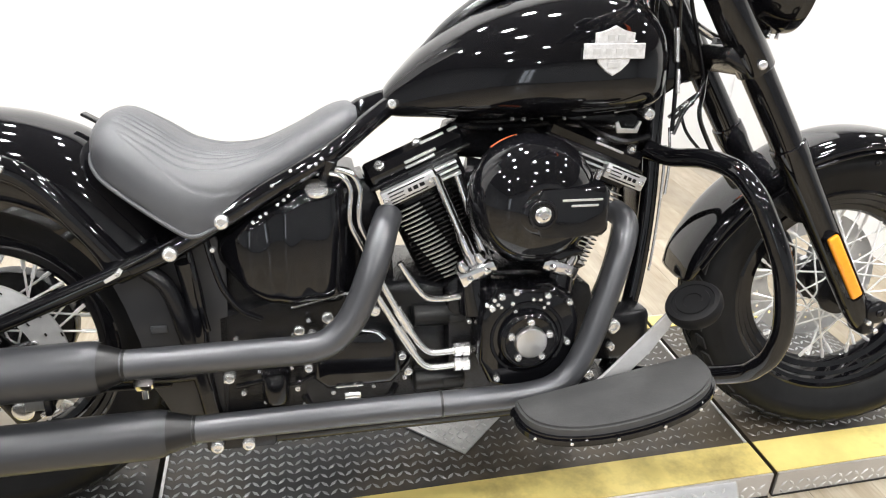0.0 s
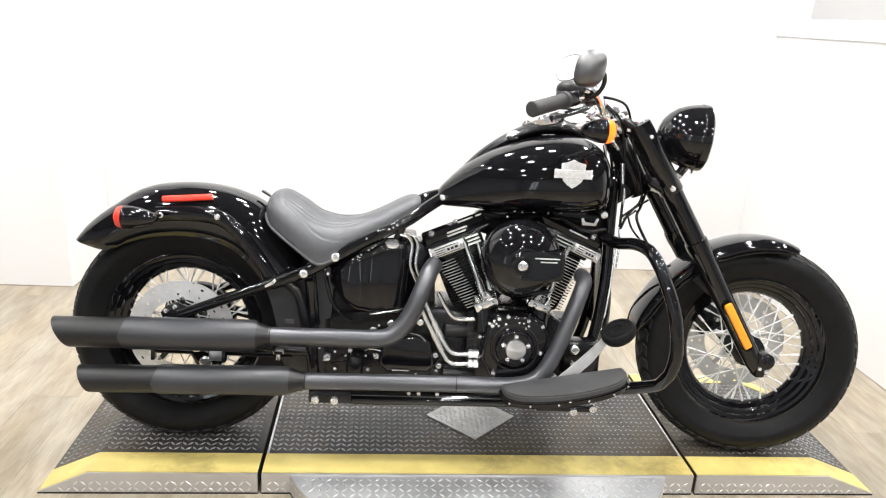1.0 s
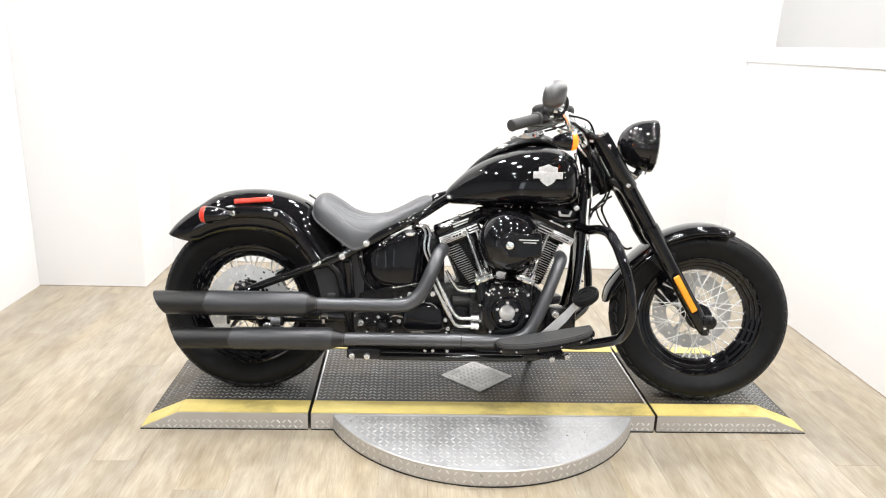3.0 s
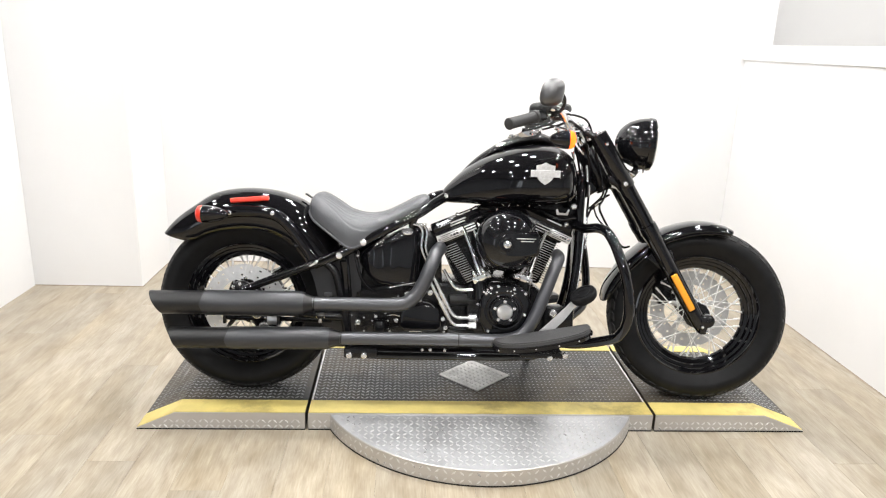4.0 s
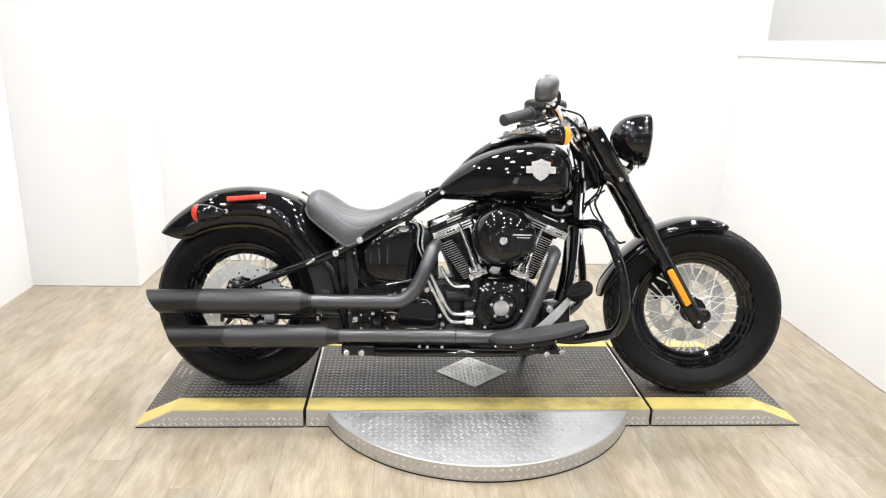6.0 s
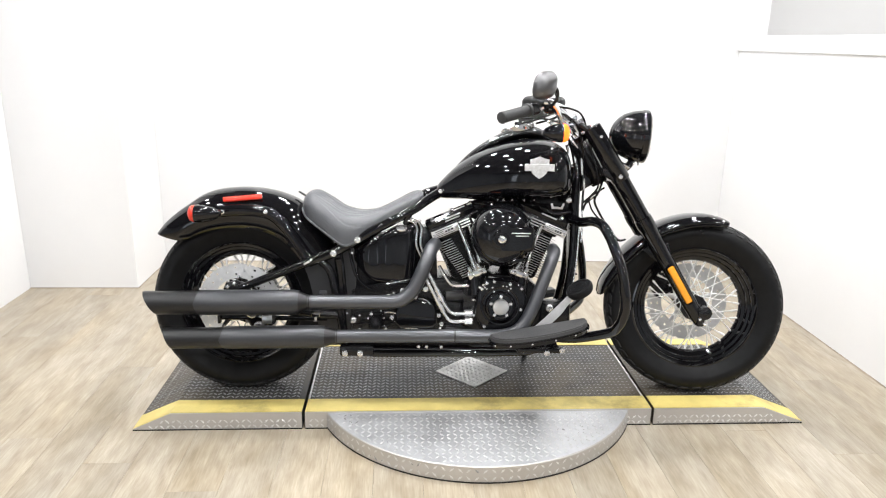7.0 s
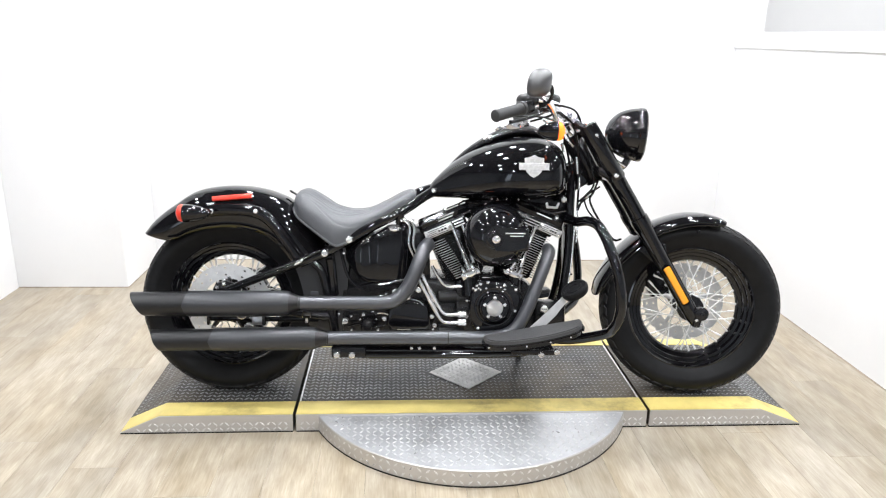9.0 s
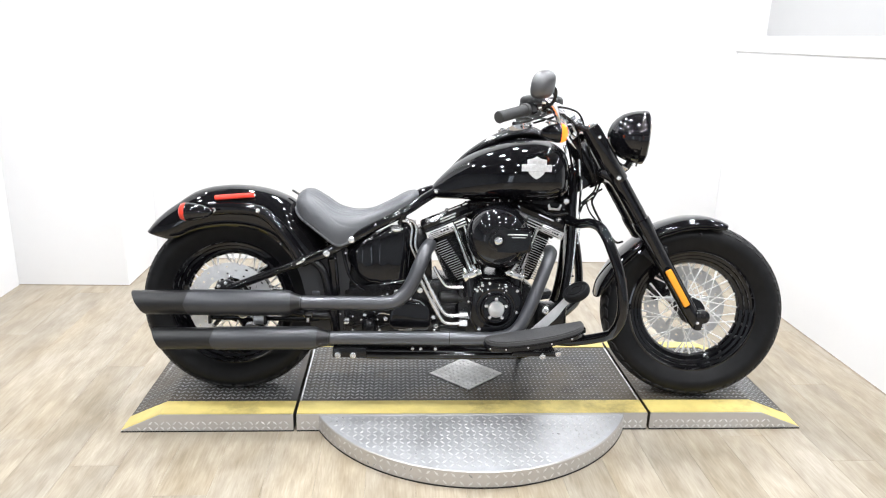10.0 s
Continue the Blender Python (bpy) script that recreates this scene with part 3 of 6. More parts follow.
    part("brake_disc", bm, M_STEEL, rim, "drilled steel brake disc", smooth=30)
    bm = bmesh.new()
    for k in range(5):
        a = 2 * math.pi * k / 5 + 0.3
        rod(bm, (0.03 * math.cos(a), y0, 0.03 * math.sin(a)), (0.1 * math.cos(a), y0, 0.1 * math.sin(a)), 0.011, 0.007, 10)
    lathe(bm, (0, y0 - 0.008, 0), (0, 1, 0), [(0.02, 0), (0.042, 0), (0.042, 0.016), (0.02, 0.016)], 24)
    part("disc_carrier", bm, M_BLACK if disc_side < 0 else M_ALU, rim, "cast disc carrier")
    for k in range(5):
        a = 2 * math.pi * k / 5 + 0.3
        bolt("disc_bolt", (0.098 * math.cos(a), y0 + disc_side * 0.003, 0.098 * math.sin(a)), 0.0075, rim, (0, disc_side, 0), 0.006)
    return rim


rear_wheel = wheel("rear_wheel", AX_R, 0.070, -1)
front_wheel = wheel("front_wheel", AX_F, 0.064, 1, STEER)


def arch(name, rows, material, label, power=0.6, steps=6, ns=14, thick=0.003, lip=0.0):
    """A fender: rows of ridge x, z, edge x, z and half width, along its length."""
    rings = []
    for tx, tz, bx, bz, w in smooth_rows(rows, steps):
        pts = []
        for k in range(ns + 1):
            f = -1 + 2 * k / ns
            a = f * math.pi / 2
            c = math.cos(a) ** power if abs(f) < 1 else 0.0
            y = w * (1 if f > 0 else -1) * abs(math.sin(a)) ** 0.85
            pts.append((bx + (tx - bx) * c, y, bz + (tz - bz) * c))
        rings.append(pts)
    bm = bmesh.new()
    loft(bm, rings, closed=False, caps=False)
    ob = part(name, bm, material, bike, label, smooth=60)
    s = ob.modifiers.new("thickness", "SOLIDIFY")
    s.thickness, s.offset = thick, -1
    return ob


rear_fender = arch("rear_fender", [
    (-1.096, 0.553, -1.046, 0.536, 0.086), (-1.068, 0.589, -1.008, 0.53, 0.097), (-1.032, 0.622, -0.975, 0.536, 0.101), (-0.993, 0.650, -0.945, 0.551, 0.102),
    (-0.943, 0.684, -0.900, 0.566, 0.103), (-0.895, 0.702, -0.855, 0.574, 0.103), (-0.837, 0.711, -0.805, 0.578, 0.103), (-0.779, 0.713, -0.755, 0.574, 0.103),
    (-0.722, 0.708, -0.71, 0.564, 0.103), (-0.664, 0.694, -0.668, 0.545, 0.103), (-0.60, 0.664, -0.632, 0.515, 0.103), (-0.54, 0.595, -0.600, 0.478, 0.103),
    (-0.495, 0.53, -0.575, 0.435, 0.103), (-0.465, 0.45, -0.556, 0.385, 0.103), (-0.45, 0.36, -0.545, 0.33, 0.1)], M_GLOSS, "gloss black rear fender", 0.5)
front_fender = arch("front_fender", [
    (0.457, 0.345, 0.474, 0.352, 0.075), (0.464, 0.385, 0.488, 0.378, 0.082), (0.481, 0.425, 0.512, 0.417, 0.084), (0.518, 0.485, 0.548, 0.465, 0.085), (0.565, 0.535, 0.587, 0.508, 0.085),
    (0.641, 0.599, 0.648, 0.556, 0.085), (0.70, 0.626, 0.705, 0.583, 0.085), (0.759, 0.641, 0.762, 0.6, 0.085), (0.819, 0.643, 0.818, 0.606, 0.084),
    (0.871, 0.633, 0.862, 0.604, 0.08), (0.899, 0.621, 0.888, 0.602, 0.076)], M_GLOSS, "gloss black front fender", 0.62)
front_fender.matrix_basis = pose(AX_F[0], 0, 0, 0, 0, STEER) @ pose(-AX_F[0], 0, 0)

# the bead along the lower edges of the front fender
for side in (-1, 1):
    bm = bmesh.new()
    tube(bm, [(0.488, side * 0.084, 0.378), (0.548, side * 0.087, 0.465), (0.648, side * 0.087, 0.556), (0.705, side * 0.087, 0.583), (0.762, side * 0.087, 0.6), (0.818, side * 0.086, 0.606), (0.862, side * 0.082, 0.604)], 0.003, 8, 5)
    part("edge_bead", bm, M_GLOSS, front_fender)
    bm = bmesh.new()
    prism(bm, [(0.60, 0.515), (0.66, 0.553), (0.69, 0.54), (0.698, 0.5), (0.685, 0.468), (0.65, 0.475)], side * 0.088, side * 0.094, 0.002)
    part("fender_bracket", bm, M_BLACK, front_fender, "black fender mounting bracket")
    for x, z in ((0.672, 0.535), (0.662, 0.49), (0.80, 0.585)):
        bolt("fender_bolt", (x, side * 0.094 if x < 0.75 else side * 0.083, z), 0.006, front_fender, (0, side, 0), 0.007, M_BLACK if x > 0.75 else M_CHROME)

# rear fender: side rail, reflector, bolts
for side in (-1, 1):
    bm = bmesh.new()
    ups = [(-0.868, 0.652), (-0.80, 0.658), (-0.72, 0.653), (-0.675, 0.638), (-0.632, 0.598), (-0.592, 0.547), (-0.56, 0.503), (-0.54, 0.478)]
    dns = [(-0.858, 0.612), (-0.80, 0.617), (-0.73, 0.614), (-0.69, 0.6), (-0.655, 0.566), (-0.62, 0.52), (-0.60, 0.49), (-0.59, 0.465)]
    rings = []
    for (ux, uz), (dx, dz) in zip(smooth_rows(ups, 4), smooth_rows(dns, 4)):
        ring_pts = []
        for k in range(10):
            f = k / 9
            bulge = 0.1035 + 0.0125 * (1 - abs(2 * f - 1) ** 3)
            ring_pts.append((dx + (ux - dx) * f, side * bulge, dz + (uz - dz) * f))
        ring_pts += [(ux, side * 0.09, uz), (dx, side * 0.09, dz)]
        rings.append(ring_pts)
    loft(bm, rings)
    part("fender_strut", bm, M_GLOSS, rear_fender, "gloss black fender strut", smooth=50)
    for x, z in ((-0.85, 0.631), (-0.706, 0.633)):
        bolt("fender_bolt", (x, side * 0.113, z), 0.0085, rear_fender, (0, side, 0), 0.012)
    bm = bmesh.new()
    box(bm, (-0.066, -0.006, -0.0085), (0.066, 0.006, 0.0085), 0.005, seg=3)
    part("reflector", bm, M_RED, rear_fender, "red side reflector", matrix=pose(-0.787, side * 0.098, 0.677 if side < 0 else 0.655, side * 14, -5.5, 0))

# turn signals: thing > part > lens


def signal(name, x, y, z, forward, r, length, lens, tilt=0):
    bm = bmesh.new()
    lathe(bm, (0, 0, 0), (-1, 0, 0), [(r * 0.96, -0.004), (r, 0), (r, 0.01), (r * 0.95, length * 0.3), (r * 0.78, length * 0.6), (r * 0.5, length * 0.85), (r * 0.2, length * 0.98), (0.001, length)], 28)
    body = part(name, bm, M_GLOSS, bike, "gloss black bullet turn signal", matrix=pose(x, y, z, 0, tilt, 0 if forward else 180))
    bm = bmesh.new()
    lathe(bm, (0, 0, 0), (1, 0, 0), [(r * 0.97, 0.0), (r * 0.97, 0.01), (r * 0.85, 0.018), (r * 0.45, 0.024), (0.001, 0.025)], 28)
    part("lens", bm, lens, body, "orange lens" if forward else "red lens")
    return body


M_AMBER_LIT = mat("lit_amber_lens", (0.8, 0.14, 0.01), 0.15, coat=0.5)
bsdf = M_AMBER_LIT.node_tree.nodes["Principled BSDF"]
bsdf.inputs["Emission Color"].default_value, bsdf.inputs["Emission Strength"].default_value = (1.0, 0.14, 0.008, 1), 4.2
for side in (-1, 1):
    sg = signal("rear_turn_signal", -0.922, side * 0.165, 0.628, False, 0.029, 0.082, M_RED)
    bm = bmesh.new()
    rod(bm, (-0.885, side * 0.163, 0.629), (-0.852, side * 0.108, 0.631), 0.009)
    part("signal_stem", bm, M_BLACK, bike)
    sg = signal("front_turn_signal", 0.256 + (0.045 if side > 0 else 0), side * 0.25, 0.906 + (0.004 if side > 0 else 0), True, 0.03, 0.062, M_AMBER_LIT)
    bm = bmesh.new()
    rod(bm, (0.235 + (0.045 if side > 0 else 0), side * 0.245, 0.915 + (0.004 if side > 0 else 0)), (0.31, side * 0.13, 0.935), 0.009)
    part("signal_stem", bm, M_CHROME, bike)

# ------------------------------------------------ fuel tank


def body_loft(name, rows, material, label, steps=5, n=36, power=0.75, parent=None, waist=0.45):
    """rows: x, z low, z high, half width."""
    rings = []
    for x, zl, zh, w in smooth_rows(rows, steps):
        zc = zl + (zh - zl) * waist
        pts = []
        for k in range(n):
            a = 2 * math.pi * k / n
            c, s = math.cos(a), math.sin(a)
            y = w * math.copysign(abs(c) ** power, c)
            z = zc + (zh - zc) * abs(s) ** (power + 0.15) if s > 0 else zc - (zc - zl) * abs(s) ** (power * 0.75)
            pts.append((x, y, z))
        rings.append(pts)
    bm = bmesh.new()
    loft(bm, rings)
    return part(name, bm, material, parent or bike, label, smooth=50)


tank = body_loft("fuel_tank", [
    (-0.136, 0.690, 0.712, 0.020), (-0.128, 0.686, 0.730, 0.034), (-0.105, 0.683, 0.757, 0.052), (-0.06, 0.682, 0.800, 0.086), (0.0, 0.681, 0.842, 0.128),
    (0.07, 0.681, 0.872, 0.163), (0.14, 0.682, 0.89, 0.188), (0.205, 0.684, 0.896, 0.2), (0.255, 0.687, 0.89, 0.197), (0.29, 0.694, 0.873, 0.182), (0.312, 0.706, 0.85, 0.15), (0.324, 0.732, 0.818, 0.09)],
    M_GLOSS, "gloss black teardrop fuel tank", 6, 44, 0.72, waist=0.42)
# badge: shield with a bar across, plain
bm = bmesh.new()
prism(bm, [(-0.031, 0.026), (-0.012, 0.029), (0, 0.036), (0.012, 0.029), (0.031, 0.026), (0.03, 0.0), (0.024, -0.018), (0.012, -0.029), (0, -0.036), (-0.012, -0.029), (-0.024, -0.018), (-0.03, 0.0)], -0.002, 0.004, 0.001, 1)
badge = part("tank_badge", bm, M_BADGE, tank, "silver shield-shaped tank badge", smooth=30, matrix=pose(0.197, -0.2065, 0.796, 3, 0, 3))
bm = bmesh.new()
prism(bm, [(-0.048, 0.011), (0.048, 0.011), (0.048, -0.011), (-0.048, -0.011)], -0.0045, 0.004, 0.001, 1)
part("badge_bar", bm, M_BADGE, badge, "silver bar across the badge", smooth=30)
for k, (x, w, z) in enumerate(((-0.03, 0.012, 0), (-0.012, 0.008, 0), (0.006, 0.011, 0), (0.026, 0.013, 0), (-0.008, 0.01, 0.019), (0.009, 0.012, 0.019), (0.0, 0.02, -0.02))):
    bm = bmesh.new()
    box(bm, (x - w / 2, -0.0056 if z == 0 else -0.0035, z - 0.004), (x + w / 2, -0.002, z + 0.004))
    part("letter_bar", bm, M_STEEL, badge, "dark engraved bar", smooth=0)
# console along the tank's ridge
bm = bmesh.new()
rings = []
for x, z, w, h in smooth_rows([(-0.07, 0.785, 0.014, 0.012), (-0.02, 0.832, 0.026, 0.016), (0.04, 0.872, 0.034, 0.02), (0.10, 0.9, 0.044, 0.024), (0.16, 0.916, 0.056, 0.028), (0.21, 0.916, 0.054, 0.026), (0.25, 0.9, 0.04, 0.022), (0.275, 0.88, 0.02, 0.014)], 4):
    rings.append([(x, w * math.cos(2 * math.pi * k / 20), z - 0.006 + h * math.sin(2 * math.pi * k / 20) * (1 if k < 10 else 0.6)) for k in range(20)])
loft(bm, rings)
console = part("tank_console", bm, M_BLACK, tank, "black instrument console on the tank", smooth=60)
bm = bmesh.new()
lathe(bm, (0.165, 0, 0.92), (-0.35, 0, 1), [(0.05, 0), (0.052, 0.008), (0.052, 0.024), (0.047, 0.028), (0.044, 0.026)], 36)
part("speedometer", bm, M_CHROME, console, "round speedometer with chrome bezel")
bm = bmesh.new()
lathe(bm, (0.156, 0, 0.945), (-0.35, 0, 1), [(0.0, 0.0), (0.045, 0.0015)], 36, caps=False)
part("speedometer_glass", bm, M_GLOSS, console, "dark dial glass")
bm = bmesh.new()
lathe(bm, (0.068, -0.03, 0.878), (-0.35, -0.3, 1), [(0.016, 0), (0.018, 0.004), (0.018, 0.014), (0.013, 0.018), (0.004, 0.019)], 20)
part("filler_cap", bm, M_CHROME, console, "chrome filler cap")
bm = bmesh.new()
lathe(bm, (0.105, 0.0, 0.915), (-0.4, 0, 1), [(0.013, 0), (0.014, 0.01), (0.01, 0.014)], 16)
part("ignition_switch", bm, M_CHROME, console, "chrome ignition switch")
for x, y, z in ((-0.118, -0.045, 0.708),):
    bolt("tank_bolt", (x, y, z), 0.009, tank, (-0.2, -1, 0), 0.012)
bm = bmesh.new()
tube(bm, [(0.302, -0.05, 0.70), (0.315, -0.065, 0.69), (0.33, -0.07, 0.69)], 0.012)
part("tank_mount", bm, M_BLACK, tank, "black tank mount")
bolt("tank_bolt", (0.321, -0.078, 0.686), 0.012, tank, (0, -1, 0), 0.014)

# ------------------------------------------------ seat
rings = []
SEAT = [(-0.588, 0.646, 0.678, 0.075), (-0.582, 0.634, 0.692, 0.1), (-0.568, 0.617, 0.704, 0.121), (-0.542, 0.597, 0.707, 0.136), (-0.50, 0.567, 0.687, 0.15), (-0.462, 0.54, 0.664, 0.157), (-0.441, 0.529, 0.657, 0.157), (-0.42, 0.532, 0.652, 0.153),
        (-0.385, 0.551, 0.648, 0.143), (-0.334, 0.588, 0.652, 0.122), (-0.275, 0.622, 0.676, 0.103), (-0.225, 0.65, 0.702, 0.09), (-0.195, 0.668, 0.71, 0.078), (-0.178, 0.68, 0.704, 0.06)]
FOLDS = ((0.17, 0.0042, 0.0), (0.25, 0.0052, 0.3), (0.33, 0.005, 0.7), (0.42, 0.0052, 1.1), (0.52, 0.003, 1.4))
for x, zl, zh, w in smooth_rows(SEAT, 9):
    pts = []
    span = math.exp(-(max(0.0, -0.50 - x) / 0.03) ** 2) * math.exp(-(max(0.0, x + 0.38) / 0.055) ** 2)
    for k in range(121):
        f = -1 + 2 * k / 120
        a = f * math.pi / 2
        c = math.cos(a) ** 0.62 if abs(f) < 1 else 0.0
        dip = 0.012 * math.exp(-(f / 0.35) ** 2) * math.exp(-((x + 0.40) / 0.09) ** 2)
        fold = 0.0
        for at, deep, ph in FOLDS:
            at += 0.014 * math.sin(x * 17 + ph) + 0.10 * (x + 0.44)
            fold += deep * span * math.exp(-((abs(f) - at) / 0.021) ** 2)
        # the sewn line that slants down the flank to the front bolt
        seam = 0.5 + (x + 0.55) * 2.1
        fold += 0.003 * math.exp(-((abs(f) - seam) / 0.018) ** 2) * (1 if -0.53 < x < -0.36 else 0)
        pucker = 0.0012 * math.sin(150 * x + 26 * abs(f)) * math.exp(-((x + 0.40) / 0.03) ** 2) * math.exp(-((abs(f) - 0.86) / 0.1) ** 2)
        pts.append((x, w * (1 if f > 0 else -1) * abs(math.sin(a)) ** 0.9, zl + (zh - zl) * c - dip - fold + pucker))
    pts += [(x, w * 0.9, zl - 0.004), (x, 0, zl + 0.01), (x, -w * 0.9, zl - 0.004)]
    rings.append(pts)
bm = bmesh.new()
loft(bm, rings)
seat = part("seat", bm, M_LEATHER, bike, "grey-black vinyl solo seat with creased cover", smooth=70)
for side in (-1, 1):
    bm = bmesh.new()
    tube(bm, [(x, side * w * 1.002, zl - 0.001) for x, zl, zh, w in SEAT], 0.0036, 8, 5)
    part("seat_piping", bm, M_LEATHER, seat, "grey vinyl edge piping")
bm = bmesh.new()
box(bm, (-0.016, -0.012, -0.0025), (0.016, 0.012, 0.0025), 0.0015)
part("seat_tab", bm, M_BLACK, seat, "black seat mounting tab", matrix=pose(-0.6, 0, 0.69, 0, 31, 0))
# frame cover between seat and tank
bm = bmesh.new()
tube(bm, [(-0.195, 0, 0.672), (-0.165, 0, 0.69), (-0.125, 0, 0.705), (-0.10, 0, 0.71)], [0.022, 0.026, 0.024, 0.022], 16)
part("frame_cover", bm, M_GLOSS, bike, "gloss black cover behind the tank")

# ------------------------------------------------ frame
for side in (-1, 1):
    bm = bmesh.new()
    tube(bm, [(-0.80, side * 0.135, 0.372), (-0.70, side * 0.135, 0.412), (-0.60, side * 0.135, 0.452), (-0.538, side * 0.135, 0.476)], [0.013, 0.014, 0.014, 0.015], 12)
    part("swingarm", bm, M_GLOSS, bike, "black triangular swingarm tube")
    bm = bmesh.new()
    tube(bm, [(-0.56, side * 0.132, 0.466), (-0.475, side * 0.132, 0.502), (-0.395, side * 0.132, 0.547), (-0.324, side * 0.13, 0.588), (-0.25, side * 0.12, 0.627), (-0.205, side * 0.10, 0.652), (-0.165, side * 0.065, 0.678), (-0.125, side * 0.03, 0.702)], 0.0165, 14)
    part("frame_rail", bm, M_GLOSS, bike, "gloss black frame rail")
    for x, z, r in ((-0.475, 0.5, 0.013), (-0.395, 0.547, 0.013)):
        bolt("frame_bolt", (x, side * 0.146, z), r, bike, (0, side, 0), 0.016)
    bm = bmesh.new()
    tube(bm, [(0.362, side * 0.03, 0.80), (0.354, side * 0.04, 0.757), (0.35, side * 0.046, 0.671), (0.349, side * 0.05, 0.525), (0.338, side * 0.055, 0.40), (0.316, side * 0.065, 0.30), (0.278, side * 0.085, 0.21), (0.21, side * 0.11, 0.168), (0.10, side * 0.112, 0.158), (-0.15, side * 0.115, 0.155), (-0.36, side * 0.118, 0.155), (-0.43, side * 0.118, 0.175), (-0.45, side * 0.118, 0.26), (-0.452, side * 0.12, 0.40), (-0.46, side * 0.128, 0.48)], 0.0155, 14)
    part("frame_cradle", bm, M_GLOSS, bike, "gloss black frame cradle tube")
    bm = bmesh.new()
    tube(bm, [(-0.53, side * 0.128, 0.478), (-0.49, side * 0.13, 0.44), (-0.47, side * 0.128, 0.36), (-0.45, side * 0.122, 0.25)], 0.014, 12)
    part("frame_upright", bm, M_BLACK, bike, "black frame upright")
    bm = bmesh.new()
    tube(bm, [(-0.80, side * 0.135, 0.345), (-0.66, side * 0.135, 0.31), (-0.52, side * 0.13, 0.29), (-0.45, side * 0.12, 0.285)], 0.015, 12)
    part("swingarm_lower", bm, M_BLACK, bike, "black lower swingarm tube")
    bolt("axle_nut", (-0.8175, side * 0.14, 0.345), 0.016, bike, (0, side, 0), 0.018)
bm = bmesh.new()
tube(bm, [(-0.19, 0, 0.668), (-0.13, 0, 0.7), (-0.05, 0, 0.715), (0.15, 0, 0.73), (0.30, 0, 0.77), (0.37, 0, 0.80)], 0.02, 14)
part("frame_backbone", bm, M_BLACK, bike, "black frame backbone")
bm = bmesh.new()
box(bm, (0.338, -0.04, 0.36), (0.36, 0.042, 0.62), 0.006)
rg = part("voltage_regulator", bm, M_BLACK, bike, "black finned regulator between the frame tubes")
for k in range(6):
    bm = bmesh.new()
    box(bm, (0.358, -0.036, 0.42 + 0.03 * k), (0.37, 0.036, 0.425 + 0.03 * k), 0.001, seg=1)
    part("regulator_fin", bm, M_BLACK, rg)
# Thin bright rods draw the vertical highlights of the downtubes.
for p in ([(0.362, -0.074, 0.63), (0.36, -0.078, 0.56), (0.355, -0.08, 0.47), (0.346, -0.085, 0.40)], [(0.37, -0.066, 0.66), (0.374, -0.07, 0.6), (0.37, -0.072, 0.54)]):
    bm = bmesh.new()
    tube(bm, p, 0.0028, 8)
    part("tube_glint", bm, M_BOLT, bike, "thin bright rod as highlight on the frame tube")
bm = bmesh.new()
lathe(bm, (0.352, 0, 0.90), (0.52, 0, -0.855), [(0.03, 0), (0.034, 0.01), (0.034, 0.17), (0.03, 0.18)], 24)
part("steering_head", bm, M_BLACK, bike, "black steering head")
bm = bmesh.new()
prism(bm, [(0.335, 0.80), (0.37, 0.815), (0.40, 0.79), (0.41, 0.74), (0.36, 0.71), (0.335, 0.745)], -0.05, 0.05, 0.008)
part("neck_cover", bm, M_GLOSS, bike, "gloss black neck cover")
# plates that close the space above the swingarm
bm = bmesh.new()
prism(bm, [(-0.585, 0.455), (-0.50, 0.485), (-0.42, 0.53), (-0.40, 0.48), (-0.41, 0.30), (-0.42, 0.175), (-0.50, 0.175), (-0.535, 0.25), (-0.548, 0.34), (-0.56, 0.40)], -0.105, -0.098, 0.003)
part("side_guard", bm, M_INNER, bike, "satin dark grey inner mud guard panel")
bm = bmesh.new()
box(bm, (-0.013, -0.004, -0.007), (0.013, 0.0, 0.007), 0.002)
part("side_marker", bm, M_MATTE, bike, "small grey clip", matrix=pose(-0.515, -0.107, 0.36, 0, 0, 0))

# ------------------------------------------------ oil tank and battery cover
rings = []
bm = bmesh.new()
for x, w in smooth_rows([(-0.425, 0.06), (-0.42, 0.092), (-0.402, 0.115), (-0.375, 0.13), (-0.342, 0.14), (-0.305, 0.1455), (-0.27, 0.146), (-0.238, 0.141), (-0.212, 0.127), (-0.194, 0.105), (-0.184, 0.075)], 6):
    w += 0.0028 * math.cos((x + 0.295) * 2 * math.pi / 0.07) * max(0.0, min(1.0, (w - 0.09) / 0.04))
    top = lerp_list([(-0.43, 0.50), (-0.36, 0.545), (-0.27, 0.59), (-0.19, 0.60)], x)[0]
    low = lerp_list([(-0.43, 0.482), (-0.40, 0.455), (-0.368, 0.418), (-0.335, 0.398), (-0.22, 0.393), (-0.184, 0.415)], x)[0]
    rings.append([(x, y, z) for y, z in ((-w * 0.8, top), (-w * 0.92, top - 0.003), (-w * 0.98, top - 0.01), (-w, top - 0.022), (-w * 1.004, (top + low) / 2), (-w * 1.0, low + 0.022), (-w * 0.98, low + 0.01), (-w * 0.92, low + 0.003), (-w * 0.8, low), (w * 0.74, low), (w * 0.97, low + 0.025), (w, top - 0.03), (w * 0.8, top))])
loft(bm, rings)
bx = bmesh.new()
box(bx, (-0.45, -0.09, 0.36), (-0.2, 0.09, 0.56), 0.012)
part("battery_box", bx, M_WRINKLE, bike, "black battery box behind the oil tank")
oil = part("oil_tank", bm, M_GLOSS, bike, "gloss black wrap-around oil tank", smooth=50)
bm = bmesh.new()
